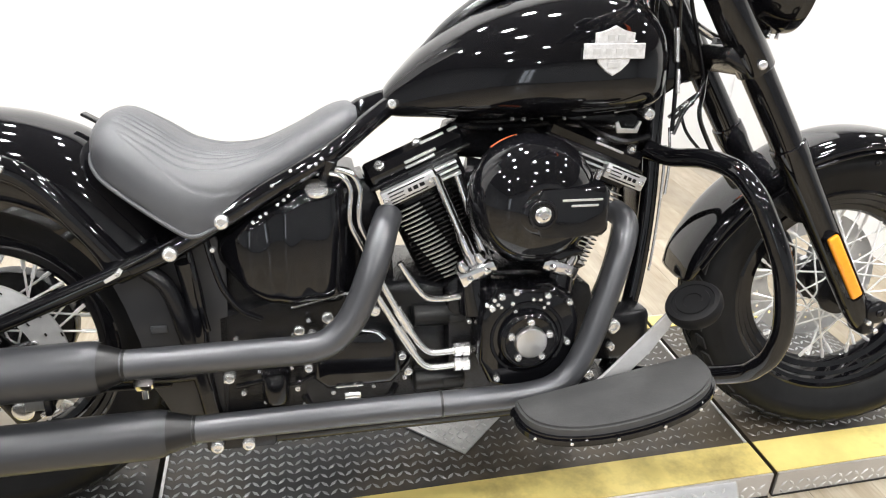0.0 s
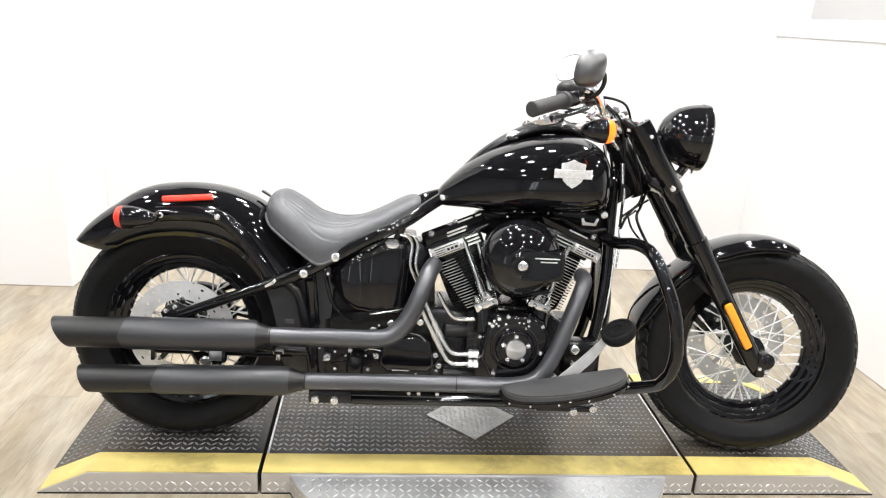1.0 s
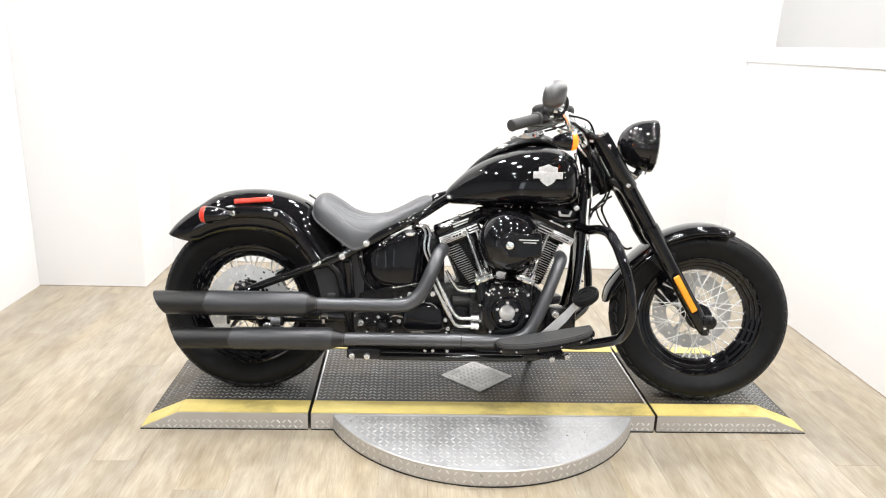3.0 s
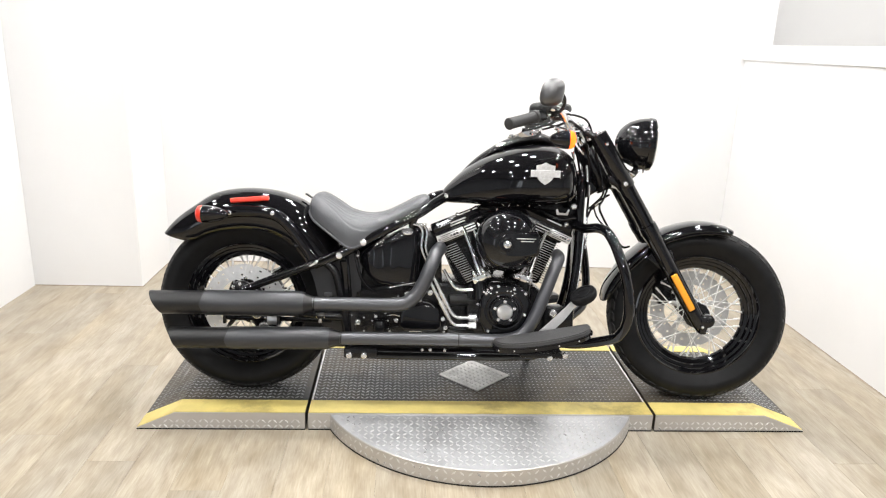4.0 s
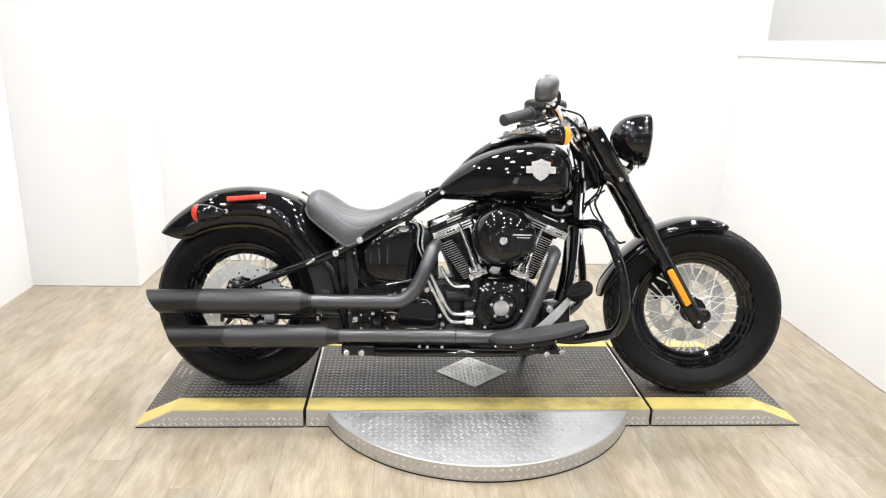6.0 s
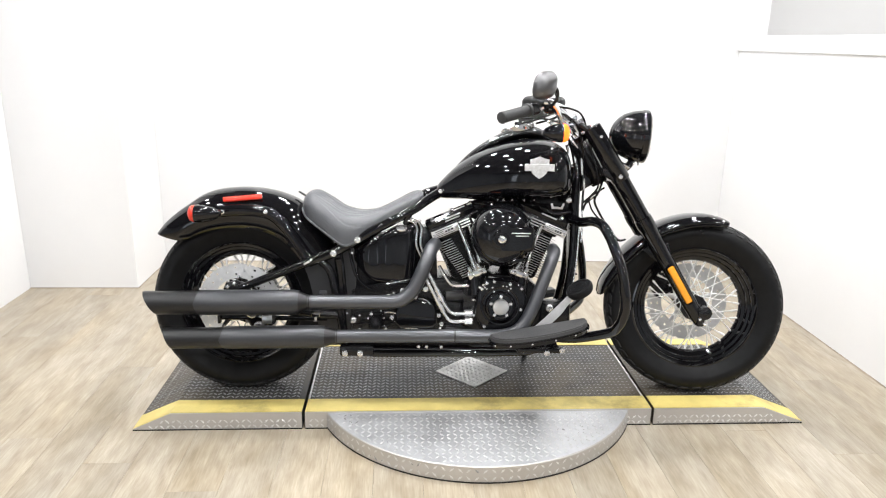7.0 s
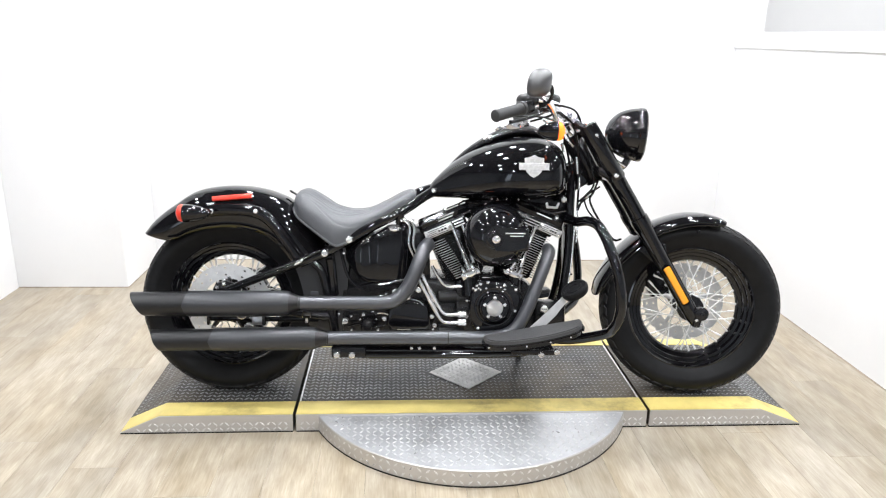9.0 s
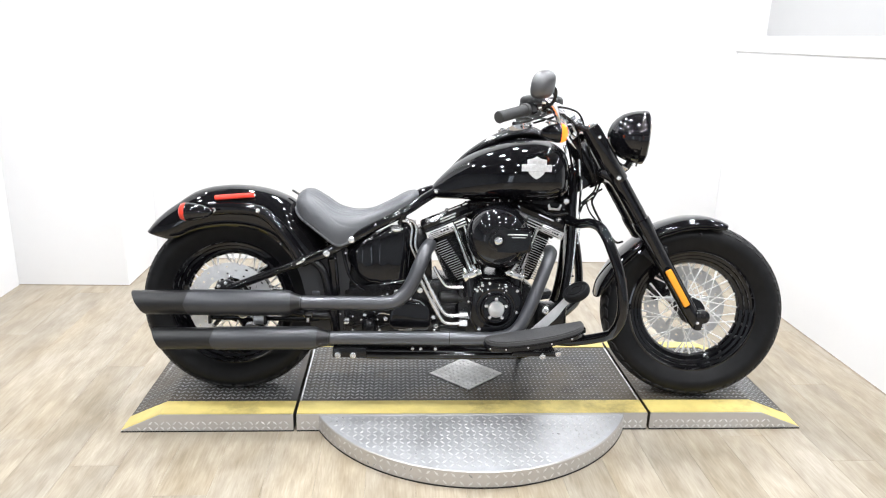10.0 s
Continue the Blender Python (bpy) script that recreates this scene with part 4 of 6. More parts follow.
lathe(bm, (-0.249, -0.128, 0.583), (0.0, -0.36, 0.93), [(0.016, 0), (0.0195, 0.001), (0.0195, 0.005), (0.0175, 0.008), (0.003, 0.0085)], 24)
part("oil_cap", bm, M_BOLT, oil, "chrome oil filler cap")
bm = bmesh.new()
tube(bm, [(-0.30, -0.146, 0.398), (-0.28, -0.149, 0.402), (-0.205, -0.149, 0.419)], 0.0022, 8)
part("oil_tank_strap", bm, M_CHROME, oil, "chrome edge strip")
for k, dx in enumerate((0.0, 0.015)):
    bm = bmesh.new()
    tube(bm, [(-0.228 + dx * 0.6, -0.128, 0.612 + dx * 0.4), (-0.208 + dx, -0.133, 0.606 + dx * 0.2), (-0.197 + dx, -0.134, 0.585), (-0.2 + dx, -0.134, 0.55), (-0.198 + dx, -0.134, 0.525), (-0.182 + dx, -0.134, 0.49), (-0.165 + dx, -0.132, 0.45)], 0.0045, 10)
    part("oil_line", bm, M_CHROME, bike, "bent chrome oil line")
bm = bmesh.new()
rod(bm, (-0.235, -0.11, 0.60), (-0.225, -0.125, 0.635), 0.012)
part("oil_line_fitting", bm, M_BLACK, bike, "black hose fitting")
for x, z, r in ((-0.413, 0.502, 0.005), (-0.243, 0.375, 0.011), (-0.166, 0.382, 0.011), (-0.29, 0.355, 0.01)):
    bolt("engine_bolt", (x, -0.142, z), r, bike)

bm = bmesh.new()
prism(bm, [(-0.572, 0.460), (-0.55, 0.471), (-0.544, 0.48), (-0.549, 0.484), (-0.555, 0.476), (-0.574, 0.465)], -0.156, -0.152, 0.001)
clip = part("line_clip", bm, M_LUG2, bike, "bright brake line clip")
bolt("clip_bolt", (-0.553, -0.156, 0.475), 0.004, clip, h=0.005)
bm = bmesh.new()
tube(bm, [(-0.70, -0.15, 0.42), (-0.62, -0.153, 0.452), (-0.55, -0.153, 0.48), (-0.49, -0.152, 0.51)], 0.003, 8, 5)
part("brake_line", bm, M_BLACK, bike, "thin black rear brake line")
for pts in ([(-0.452, -0.128, 0.50), (-0.446, -0.134, 0.46), (-0.442, -0.134, 0.41), (-0.436, -0.128, 0.36)], [(-0.424, -0.13, 0.515), (-0.414, -0.137, 0.47), (-0.402, -0.138, 0.43), (-0.378, -0.138, 0.395), (-0.35, -0.13, 0.375)]):
    bm = bmesh.new()
    tube(bm, pts, 0.0055, 10)
    part("vent_hose", bm, M_GLOSS, bike, "black rubber vent hose")
# Bolts, hoses and short lines added only for small highlights between the pipes.
for x, z, r in ((-0.30, 0.335, 0.006), (-0.275, 0.36, 0.005), (-0.33, 0.325, 0.005), (-0.245, 0.345, 0.006), (-0.21, 0.365, 0.006), (-0.365, 0.31, 0.006), (-0.395, 0.335, 0.005), (-0.15, 0.31, 0.006), (-0.39, 0.235, 0.006), (-0.355, 0.215, 0.005), (-0.29, 0.205, 0.005), (-0.24, 0.222, 0.006), (-0.17, 0.228, 0.005), (-0.115, 0.24, 0.006)):
    bolt("glint_bolt", (x, -0.112, z), r, bike, (0, -1, 0.2), 0.012)
for pts in ([(-0.37, -0.118, 0.33), (-0.32, -0.128, 0.322), (-0.28, -0.128, 0.31), (-0.24, -0.12, 0.325)], [(-0.40, -0.118, 0.25), (-0.35, -0.13, 0.262), (-0.31, -0.13, 0.25), (-0.27, -0.12, 0.262)], [(-0.13, -0.12, 0.37), (-0.105, -0.13, 0.33), (-0.11, -0.13, 0.28), (-0.13, -0.12, 0.25)]):
    bm = bmesh.new()
    tube(bm, pts, 0.0045, 10)
    part("engine_hose", bm, M_GLOSS, bike, "shiny black hose, added for its highlights")
for pts in ([(-0.31, -0.12, 0.29), (-0.29, -0.13, 0.30), (-0.265, -0.13, 0.295)], [(-0.19, -0.145, 0.35), (-0.165, -0.147, 0.345), (-0.15, -0.145, 0.33)], [(-0.345, -0.12, 0.272), (-0.325, -0.13, 0.28)]):
    bm = bmesh.new()
    tube(bm, pts, 0.003, 8, 4)
    part("glint_line", bm, M_CHROME, bike, "short bright line standing in for a highlight")
# small screws under the frame rail
for x, z in ((-0.349, 0.543), (-0.337, 0.551), (-0.328, 0.556), (-0.310, 0.569), (-0.300, 0.576), (-0.293, 0.582), (-0.316, 0.599), (-0.287, 0.621), (-0.259, 0.626), (-0.248, 0.630), (-0.239, 0.638)):
    bolt("trim_screw", (x, -0.146, z), 0.0032, bike, (0, -1, 0.3), 0.005)
bm = bmesh.new()
box(bm, (-0.003, -0.003, -0.011), (0.003, 0.003, 0.011), 0.0015)
part("side_clip", bm, M_ALU, bike, "pale metal clip", matrix=pose(-0.46, -0.135, 0.452, 0, -8, 0))

# ------------------------------------------------ engine
bm = bmesh.new()
prism(bm, [(-0.04, 0.19), (0.0, 0.175), (0.14, 0.175), (0.22, 0.205), (0.245, 0.31), (0.22, 0.39), (0.15, 0.43), (0.02, 0.435), (-0.04, 0.40)], -0.125, 0.125, 0.012)
part("crankcase", bm, M_WRINKLE, bike, "black engine crankcase", smooth=35)
bm = bmesh.new()
prism(bm, [(0.0, 0.30), (0.02, 0.255), (0.07, 0.235), (0.13, 0.245), (0.165, 0.29), (0.175, 0.36), (0.16, 0.405), (0.12, 0.425), (0.03, 0.43), (0.005, 0.38)], -0.198, -0.12, 0.014, 3)
cam_cover = part("cam_cover", bm, M_GLOSS, bike, "gloss black cam cover", smooth=40)
bm = bmesh.new()
lathe(bm, (0.082, -0.192, 0.338), (0, -1, 0), [(0.052, 0), (0.051, 0.016), (0.047, 0.023), (0.0435, 0.025), (0.041, 0.022), (0.025, 0.022)], 40)
part("timer_housing", bm, M_GLOSS, cam_cover, "round gloss black timer housing")
bm = bmesh.new()
lathe(bm, (0.082, -0.192, 0.338), (0, -1, 0), [(0.062, -0.004), (0.0655, 0.004), (0.0635, 0.0085), (0.059, 0.008), (0.056, 0.002), (0.055, -0.004)], 48, caps=False)
part("cover_ring", bm, M_GLOSS, cam_cover, "raised gloss black ring round the timer")
M_BRUSH = mat("turned_aluminium", (0.85, 0.85, 0.85), 0.3, metal=1.0, rvary=0.05, scale=60)
tan = M_BRUSH.node_tree.nodes.new("ShaderNodeTangent")
tan.direction_type, tan.axis = "RADIAL", "Y"
M_BRUSH.node_tree.links.new(tan.outputs[0], M_BRUSH.node_tree.nodes["Principled BSDF"].inputs["Tangent"])
M_BRUSH.node_tree.nodes["Principled BSDF"].inputs["Anisotropic"].default_value = 0.85
bm = bmesh.new()
lathe(bm, (0.082, -0.213, 0.338), (0, -1, 0), [(0.027, 0), (0.027, 0.008), (0.025, 0.0105), (0.022, 0.011), (0.004, 0.0112)], 36)
part("timer_cover", bm, M_BRUSH, cam_cover, "round brushed aluminium timer cover")
for k in range(5):
    a = math.pi / 2 + 2 * math.pi * k / 5
    bolt("timer_bolt", (0.082 + 0.034 * math.cos(a), -0.213, 0.338 + 0.034 * math.sin(a)), 0.0068, cam_cover, h=0.01)
for x, z in ((0.036, 0.414), (0.113, 0.411), (0.151, 0.397), (-0.002, 0.345), (-0.001, 0.29), (0.15, 0.326), (0.02, 0.395), (0.06, 0.42), (0.03, 0.268), (0.14, 0.27)):
    bolt("cover_bolt", (x, -0.198 if 0 < x < 0.16 else -0.126, z), 0.0062, cam_cover, h=0.012)
# bulges on the cover round the lifters
for x0, z0, x1, z1 in ((0.012, 0.40, 0.002, 0.44), (0.145, 0.395, 0.155, 0.44)):
    bm = bmesh.new()
    rod(bm, (x0, -0.135, z0 - 0.03), (x1, -0.135, z1 - 0.012), 0.034, 0.027, 20)
    part("lifter_housing", bm, M_GLOSS, cam_cover, "gloss black lifter housing")
    bm = bmesh.new()
    box(bm, (-0.032, -0.022, -0.012), (0.032, 0.022, 0.012), 0.004)
    for q in (-0.016, 0.016):
        lathe(bm, (q, -0.004, 0.01), (0, 0, 1), [(0.012, 0), (0.012, 0.014), (0.009, 0.02)], 16)
        lathe(bm, (q, -0.02, -0.002), (0, -1, 0), [(0.006, 0), (0.006, 0.007), (0.003, 0.009)], 10)
    part("lifter_block", bm, M_CHROME, cam_cover, "chrome lifter block", matrix=pose(x1 + (0.004 if x1 < 0.1 else -0.006), -0.137, z1, 0, -24 if x1 < 0.1 else 22, 0))


def cylinder(name, foot, lean, edge0, edge1, half, plate, r0, r1, ribs, caps):
    """A finned cylinder with head and rocker box; lean in degrees, rearward is minus."""
    m = pose(foot[0], 0, foot[1], 0, lean, 0)
    bm = bmesh.new()
    lathe(bm, (0, 0, -0.02), (0, 0, 1), [(0.05, 0), (0.05, 0.21)], 24)
    box(bm, (-0.06, -0.076, 0.0), (0.068, 0.068, 0.17), 0.01)
    root = part(name, bm, M_BLACK, bike, "black finned engine cylinder", matrix=m)
    # wide black fins with bright machined edges towards the outside
    bm = bmesh.new()
    vs = [(-0.06, -0.088), (0.066, -0.088), (0.078, -0.078), (0.078, 0.07), (0.066, 0.08), (-0.06, 0.08), (-0.07, 0.07), (-0.07, -0.078)]
    a = [bm.verts.new((x, y, -0.001)) for x, y in vs]
    b = [bm.verts.new((x, y, 0.001)) for x, y in vs]
    bm.faces.new(a), bm.faces.new(b), bridge(bm, a, b)
    fin = None
    for k in range(18):
        mm = pose(0.0, 0, 0.012 + 0.0083 * k)
        if fin is None:
            fin = part("fin", bm, M_BLACK, root, "black cooling fin", smooth=0, matrix=mm)
        else:
            o = new("fin", fin.data)
            o.parent, o.matrix_basis = root, mm
            tagged(o, "black cooling fin")
    bm = bmesh.new()
    prism_pts = [(-1.0, -0.0872), (-0.97, -0.0905), (-0.5, -0.0935), (0.0, -0.0945), (0.5, -0.0935), (0.97, -0.0905), (1.0, -0.0872)]
    lo_v, hi_v = ([bm.verts.new((x, y, z)) for x, y in prism_pts] for z in (-0.00085, 0.00085))
    bm.faces.new(lo_v), bm.faces.new(hi_v), bridge(bm, lo_v, hi_v)
    edge = None
    for k in range(18):
        f = k / 17
        mm = pose(edge0 + (edge1 - edge0) * f, 0, 0.012 + 0.0083 * k) @ Matrix.Diagonal((half + 0.004 * f, 1, 1, 1))
        if edge is None:
            edge = part("fin_edge", bm, M_ALU, root, "machined bright fin edge", smooth=0, matrix=mm)
        else:
            o = new("fin_edge", edge.data)
            o.parent, o.matrix_basis = root, mm
            tagged(o, "machined bright fin edge")
    # the head
    bm = bmesh.new()
    box(bm, (-0.068, -0.092, 0.163), (0.075, 0.092, 0.205), 0.006)
    part("cylinder_head", bm, M_BLACK, root, "black cylinder head")
    p0, p1, q0, q1 = plate
    for k in range(3):
        bm = bmesh.new()
        box(bm, (q0, -0.108, 0.1745 + 0.0095 * k), (q1, -0.09, 0.1782 + 0.0095 * k), 0.0008, seg=1)
        part("head_fin", bm, M_ALU, root, "machined head fin", smooth=0)
    bm = bmesh.new()
    box(bm, (p0, -0.109, 0.173), (p1, -0.09, 0.199), 0.002)
    pl = part("head_plate", bm, M_ALU, root, "machined aluminium head plate")
    for z0, z1, g0, g1 in ((0.1758, 0.1782, 0.12, 0.82), (0.1935, 0.1958, 0.12, 0.82), (0.1815, 0.1835, 0.12, 0.4), (0.1875, 0.1895, 0.12, 0.4), (0.1825, 0.189, 0.47, 0.54), (0.1825, 0.189, 0.57, 0.66), (0.1825, 0.189, 0.69, 0.78)):
        bm = bmesh.new()
        box(bm, (p0 + (p1 - p0) * g0, -0.1096, z0), (p0 + (p1 - p0) * g1, -0.108, z1), 0.0005, seg=1)
        part("plate_groove", bm, M_BLACK, pl, "black recessed line", smooth=0)
    for q in (0.05, 0.9):
        bolt("plate_bolt", (p0 + (p1 - p0) * q, -0.109, 0.186), 0.0055, pl, h=0.005)
    # rocker box with a sloping roof
    section = [(-0.07, 0.198), (-0.073, 0.222), (-0.064, 0.236), (-0.036, 0.242), (0.03, 0.222), (0.055, 0.198)]
    bm = bmesh.new()
    loft(bm, [[(x, y * g, 0.198 + (z - 0.198) * g) for y, z in section] for x, g in ((r0, 0.9), (r0 + 0.006, 1.0), (r1 - 0.006, 1.0), (r1, 0.9))])
    rb = part("rocker_box", bm, M_GLOSS, root, "gloss black rocker box", smooth=20)
    bm = bmesh.new()
    box(bm, (r0 - 0.004, -0.078, 0.2), (r1 + 0.004, 0.06, 0.2075), 0.003)
    part("rocker_flange", bm, M_BLACK, rb, "black rocker flange")
    for g0, g1, y, z in ribs:
        bm = bmesh.new()
        box(bm, (g0, y - 0.004, z - 0.0023), (g1, y + 0.006, z + 0.0023), 0.0015)
        part("rocker_rib", bm, M_ALU, rb, "bright machined rib")
    for q, y, z in caps:
        bm = bmesh.new()
        lathe(bm, (q, y, z), (0, -0.6, 0.8), [(0.009, -0.004), (0.009, 0.002), (0.0065, 0.003), (0.006, 0.008), (0.002, 0.0085)], 8)
        part("rocker_bolt", bm, M_BOLT, rb, "bright hex bolt")
    return root


rear_cyl = cylinder("rear_cylinder", (-0.004, 0.415), -23.5, -0.012, -0.042, 0.0215, (-0.071, 0.024, 0.028, 0.066), -0.08, 0.098, ((-0.012, 0.046, -0.074, 0.222), (-0.014, 0.04, -0.074, 0.2135), (0.026, 0.069, -0.06, 0.237), (0.077, 0.094, -0.06, 0.237)), ((-0.052, -0.066, 0.234), (0.022, -0.05, 0.238)))
front_cyl = cylinder("front_cylinder", (0.147, 0.434), 22.5, 0.022, 0.046, 0.03, (0.022, 0.1, -0.03, 0.02), -0.09, 0.1, ((0.0, 0.055, -0.074, 0.222),), ((0.07, -0.066, 0.234),))
# pushrod tubes
for p0, p1 in (((0.004, -0.135, 0.45), (-0.058, -0.118, 0.60)), ((0.028, -0.135, 0.45), (-0.022, -0.118, 0.60)), ((0.142, -0.135, 0.45), (0.19, -0.118, 0.60)), ((0.166, -0.135, 0.45), (0.222, -0.118, 0.60))):
    bm = bmesh.new()
    d = Vector(p1) - Vector(p0)
    lathe(bm, p0, d, [(0.0105, 0), (0.0105, 0.05), (0.0085, 0.056), (0.0075, 0.06), (0.0075, d.length)], 16)
    part("pushrod_tube", bm, M_CHROME, bike, "chrome pushrod tube")
# intake between the cylinders
bm = bmesh.new()
tube(bm, [(0.0, -0.06, 0.59), (0.085, -0.07, 0.575), (0.17, -0.06, 0.59)], 0.03, 16)
part("intake", bm, M_BLACK, bike, "black intake manifold")
bm = bmesh.new()
box(bm, (-0.03, -0.085, 0.46), (0.03, -0.02, 0.54), 0.012)
part("horn_bracket", bm, M_BLACK, bike, "black engine bracket", matrix=pose(0.085, 0, 0, 0, 0, 0))

bm = bmesh.new()
prism(bm, [(-0.215, 0.40), (-0.125, 0.40), (-0.13, 0.50), (-0.15, 0.56), (-0.17, 0.585), (-0.215, 0.575)], -0.075, 0.07, 0.006)
part("rear_engine_mount", bm, M_BLACK, bike, "black rear engine mount")
bm = bmesh.new()
prism(bm, [(-0.03, 0.63), (0.0, 0.612), (0.15, 0.6), (0.325, 0.6), (0.345, 0.62), (0.345, 0.69), (0.32, 0.705), (0.02, 0.685), (-0.02, 0.668)], -0.035, 0.05, 0.012, 3)
part("throttle_cover", bm, M_BLACK, bike, "black throttle body and wiring cover", smooth=40)
for pts in ([(-0.02, -0.05, 0.672), (0.06, -0.065, 0.668), (0.15, -0.06, 0.672), (0.25, -0.07, 0.664), (0.31, -0.06, 0.655)], [(0.2, -0.07, 0.675), (0.235, -0.08, 0.655), (0.28, -0.08, 0.64), (0.33, -0.07, 0.645)]):
    bm = bmesh.new()
    tube(bm, pts, 0.006, 8)
    part("wiring_loom", bm, M_BLACK, bike, "black wiring loom")
bm = bmesh.new()
prism(bm, [(0.258, 0.673), (0.264, 0.676), (0.268, 0.663), (0.294, 0.661), (0.301, 0.676), (0.306, 0.674), (0.299, 0.655), (0.262, 0.656)], -0.09, -0.086, 0.001)
part("horn_bracket", bm, M_ALU, bike, "bright bent bracket")
for x, z in ((0.075, 0.684), (0.095, 0.682), (0.125, 0.684), (0.165, 0.683), (0.2, 0.686), (0.055, 0.668)):
    bolt("tank_fitting", (x, -0.09, z), 0.0036, tank, (0, -1, 0.3), 0.006)
# air cleaner
bm = bmesh.new()
lathe(bm, (0.082, -0.165, 0.59), (0, -1, 0), [(0.088, 0), (0.099, 0.004), (0.1025, 0.012), (0.1025, 0.03), (0.1005, 0.045), (0.0955, 0.061), (0.087, 0.076), (0.075, 0.089), (0.06, 0.098), (0.044, 0.1035), (0.033, 0.105), (0.027, 0.103), (0.024, 0.097), (0.022, 0.095), (0.0, 0.095)], 72)
air = part("air_cleaner", bm, M_GLOSS, bike, "round gloss black air cleaner cover", smooth=40)
bm = bmesh.new()
lathe(bm, (0.075, -0.2738, 0.586), (0, -1, 0), [(0.012, -0.001), (0.021, -0.001), (0.0225, 0.0012), (0.0215, 0.0028), (0.018, 0.003), (0.0165, 0.0008), (0.01, 0.0006)], 36)
part("bolt_recess", bm, M_BLACK, air, "black ring round the bolt")
bm = bmesh.new()
lathe(bm, (0.075, -0.2735, 0.586), (0, -1, 0), [(0.0125, 0), (0.0125, 0.003), (0.0105, 0.0045), (0.0105, 0.007), (0.0075, 0.009), (0.0055, 0.009), (0.005, 0.006), (0.001, 0.006)], 20)
part("air_cleaner_bolt", bm, M_CHROME, air, "chrome hex bolt")
bm = bmesh.new()
out = [(0.075 + 0.036 * math.cos(radians(a)), 0.586 + 0.036 * math.sin(radians(a))) for a in range(90, 271, 15)]
out += [(0.12, 0.549), (0.172, 0.547), (0.181, 0.556), (0.181, 0.616), (0.172, 0.627), (0.12, 0.624)]
prism(bm, out, -0.2735, -0.18, 0.013, 5)
part("air_cleaner_bridge", bm, M_GLOSS, air, "raised gloss black bridge on the cover", smooth=40)
for x0, x1, z in ((0.104, 0.166, 0.606), (0.118, 0.16, 0.5975)):
    bm = bmesh.new()
    box(bm, (x0, -0.2755, z - 0.0017), (x1, -0.272, z + 0.0017), 0.001)
    part("air_cleaner_bar", bm, M_ALU, air, "silver inlay line")
bm = bmesh.new()
prism(bm, [(0.095, 0.505), (0.115, 0.51), (0.145, 0.511), (0.158, 0.516), (0.14, 0.524), (0.115, 0.522), (0.1, 0.515)], -0.249, -0.22, 0.004)
part("air_cleaner_scoop", bm, M_GLOSS, air, "gloss black scoop")
bm = bmesh.new()
tube(bm, [(0.082 + 0.0955 * math.cos(radians(a)), -0.158, 0.59 + 0.0955 * math.sin(radians(a))) for a in (100, 109, 118, 127)], 0.0035, 8, 3)
part("air_filter_edge", bm, mat("orange_filter_gauze", (0.55, 0.1, 0.02), 0.5), air, "orange filter edge")
bm = bmesh.new()
lathe(bm, (0.082, -0.12, 0.59), (0, -1, 0), [(0.07, 0), (0.084, 0.01), (0.084, 0.046)], 48)
part("air_filter", bm, M_WRINKLE, air, "dark air filter element")

air.location.z = -0.018

# transmission, covers, hoses
bm = bmesh.new()
prism(bm, [(-0.44, 0.172), (-0.06, 0.172), (-0.035, 0.2), (-0.04, 0.40), (-0.10, 0.415), (-0.30, 0.40), (-0.43, 0.38)], -0.105, 0.12, 0.012)
part("transmission", bm, M_WRINKLE, bike, "black transmission case", smooth=35)
bm = bmesh.new()
prism(bm, [(-0.272, 0.262), (-0.262, 0.325), (-0.245, 0.34), (-0.155, 0.345), (-0.132, 0.33), (-0.122, 0.262), (-0.14, 0.243), (-0.25, 0.24)], -0.142, -0.1, 0.01, 3)
cover = part("clutch_cover", bm, M_GLOSS, bike, "gloss black transmission side cover", smooth=40)
for x, z in ((-0.279, 0.28), (-0.12, 0.289), (-0.11, 0.259), (-0.27, 0.34), (-0.2, 0.352)):
    bolt("cover_bolt", (x, -0.125, z), 0.009, cover, h=0.014)
# A chrome strip draws the highlight along the black cover's lower edge.
for x0, x1, z in ((-0.235, -0.19, 0.2475),):
    bm = bmesh.new()
    box(bm, (x0, -0.146, z - 0.002), (x1, -0.1415, z + 0.002), 0.001)
    part("cover_glint", bm, M_CHROME, cover, "bright strip as highlight on the cover's edge")
for x, z, r in ((-0.411, 0.268, 0.012), (-0.35, 0.29, 0.008), (-0.333, 0.245, 0.007), (-0.30, 0.24, 0.007)):
    bolt("engine_bolt", (x, -0.112, z), r, bike, h=0.02)
# Tiny bright screw heads added to stand for the glints on the case.
for x, z in ((-0.308, 0.274), (-0.342, 0.244), (-0.180, 0.336), (-0.167, 0.324), (-0.147, 0.287), (-0.419, 0.259), (-0.457, 0.290), (-0.433, 0.290), (-0.391, 0.283), (-0.318, 0.300), (-0.285, 0.279), (-0.266, 0.323), (-0.237, 0.309), (-0.208, 0.294), (-0.362, 0.272), (-0.131, 0.257)):
    bolt("glint_screw", (x, -0.1125, z), 0.0042, bike, (0, -1, 0.15), 0.006)
bm = bmesh.new()
lathe(bm, (-0.335, -0.13, 0.225), (0, 0, 1), [(0.02, 0), (0.023, 0.006), (0.023, 0.05), (0.018, 0.056)], 18)
part("drain_fitting", bm, M_BLACK, bike, "black drain fitting")
bm = bmesh.new()
lathe(bm, (-0.1, -0.105, 0.352), (1, 0, 0), [(0.016, 0), (0.0205, 0.004), (0.0205, 0.088), (0.017, 0.093), (0.017, 0.097)], 24)
st = part("starter_housing", bm, M_MATTE2, bike, "dark grey cylinder housing")
bm = bmesh.new()
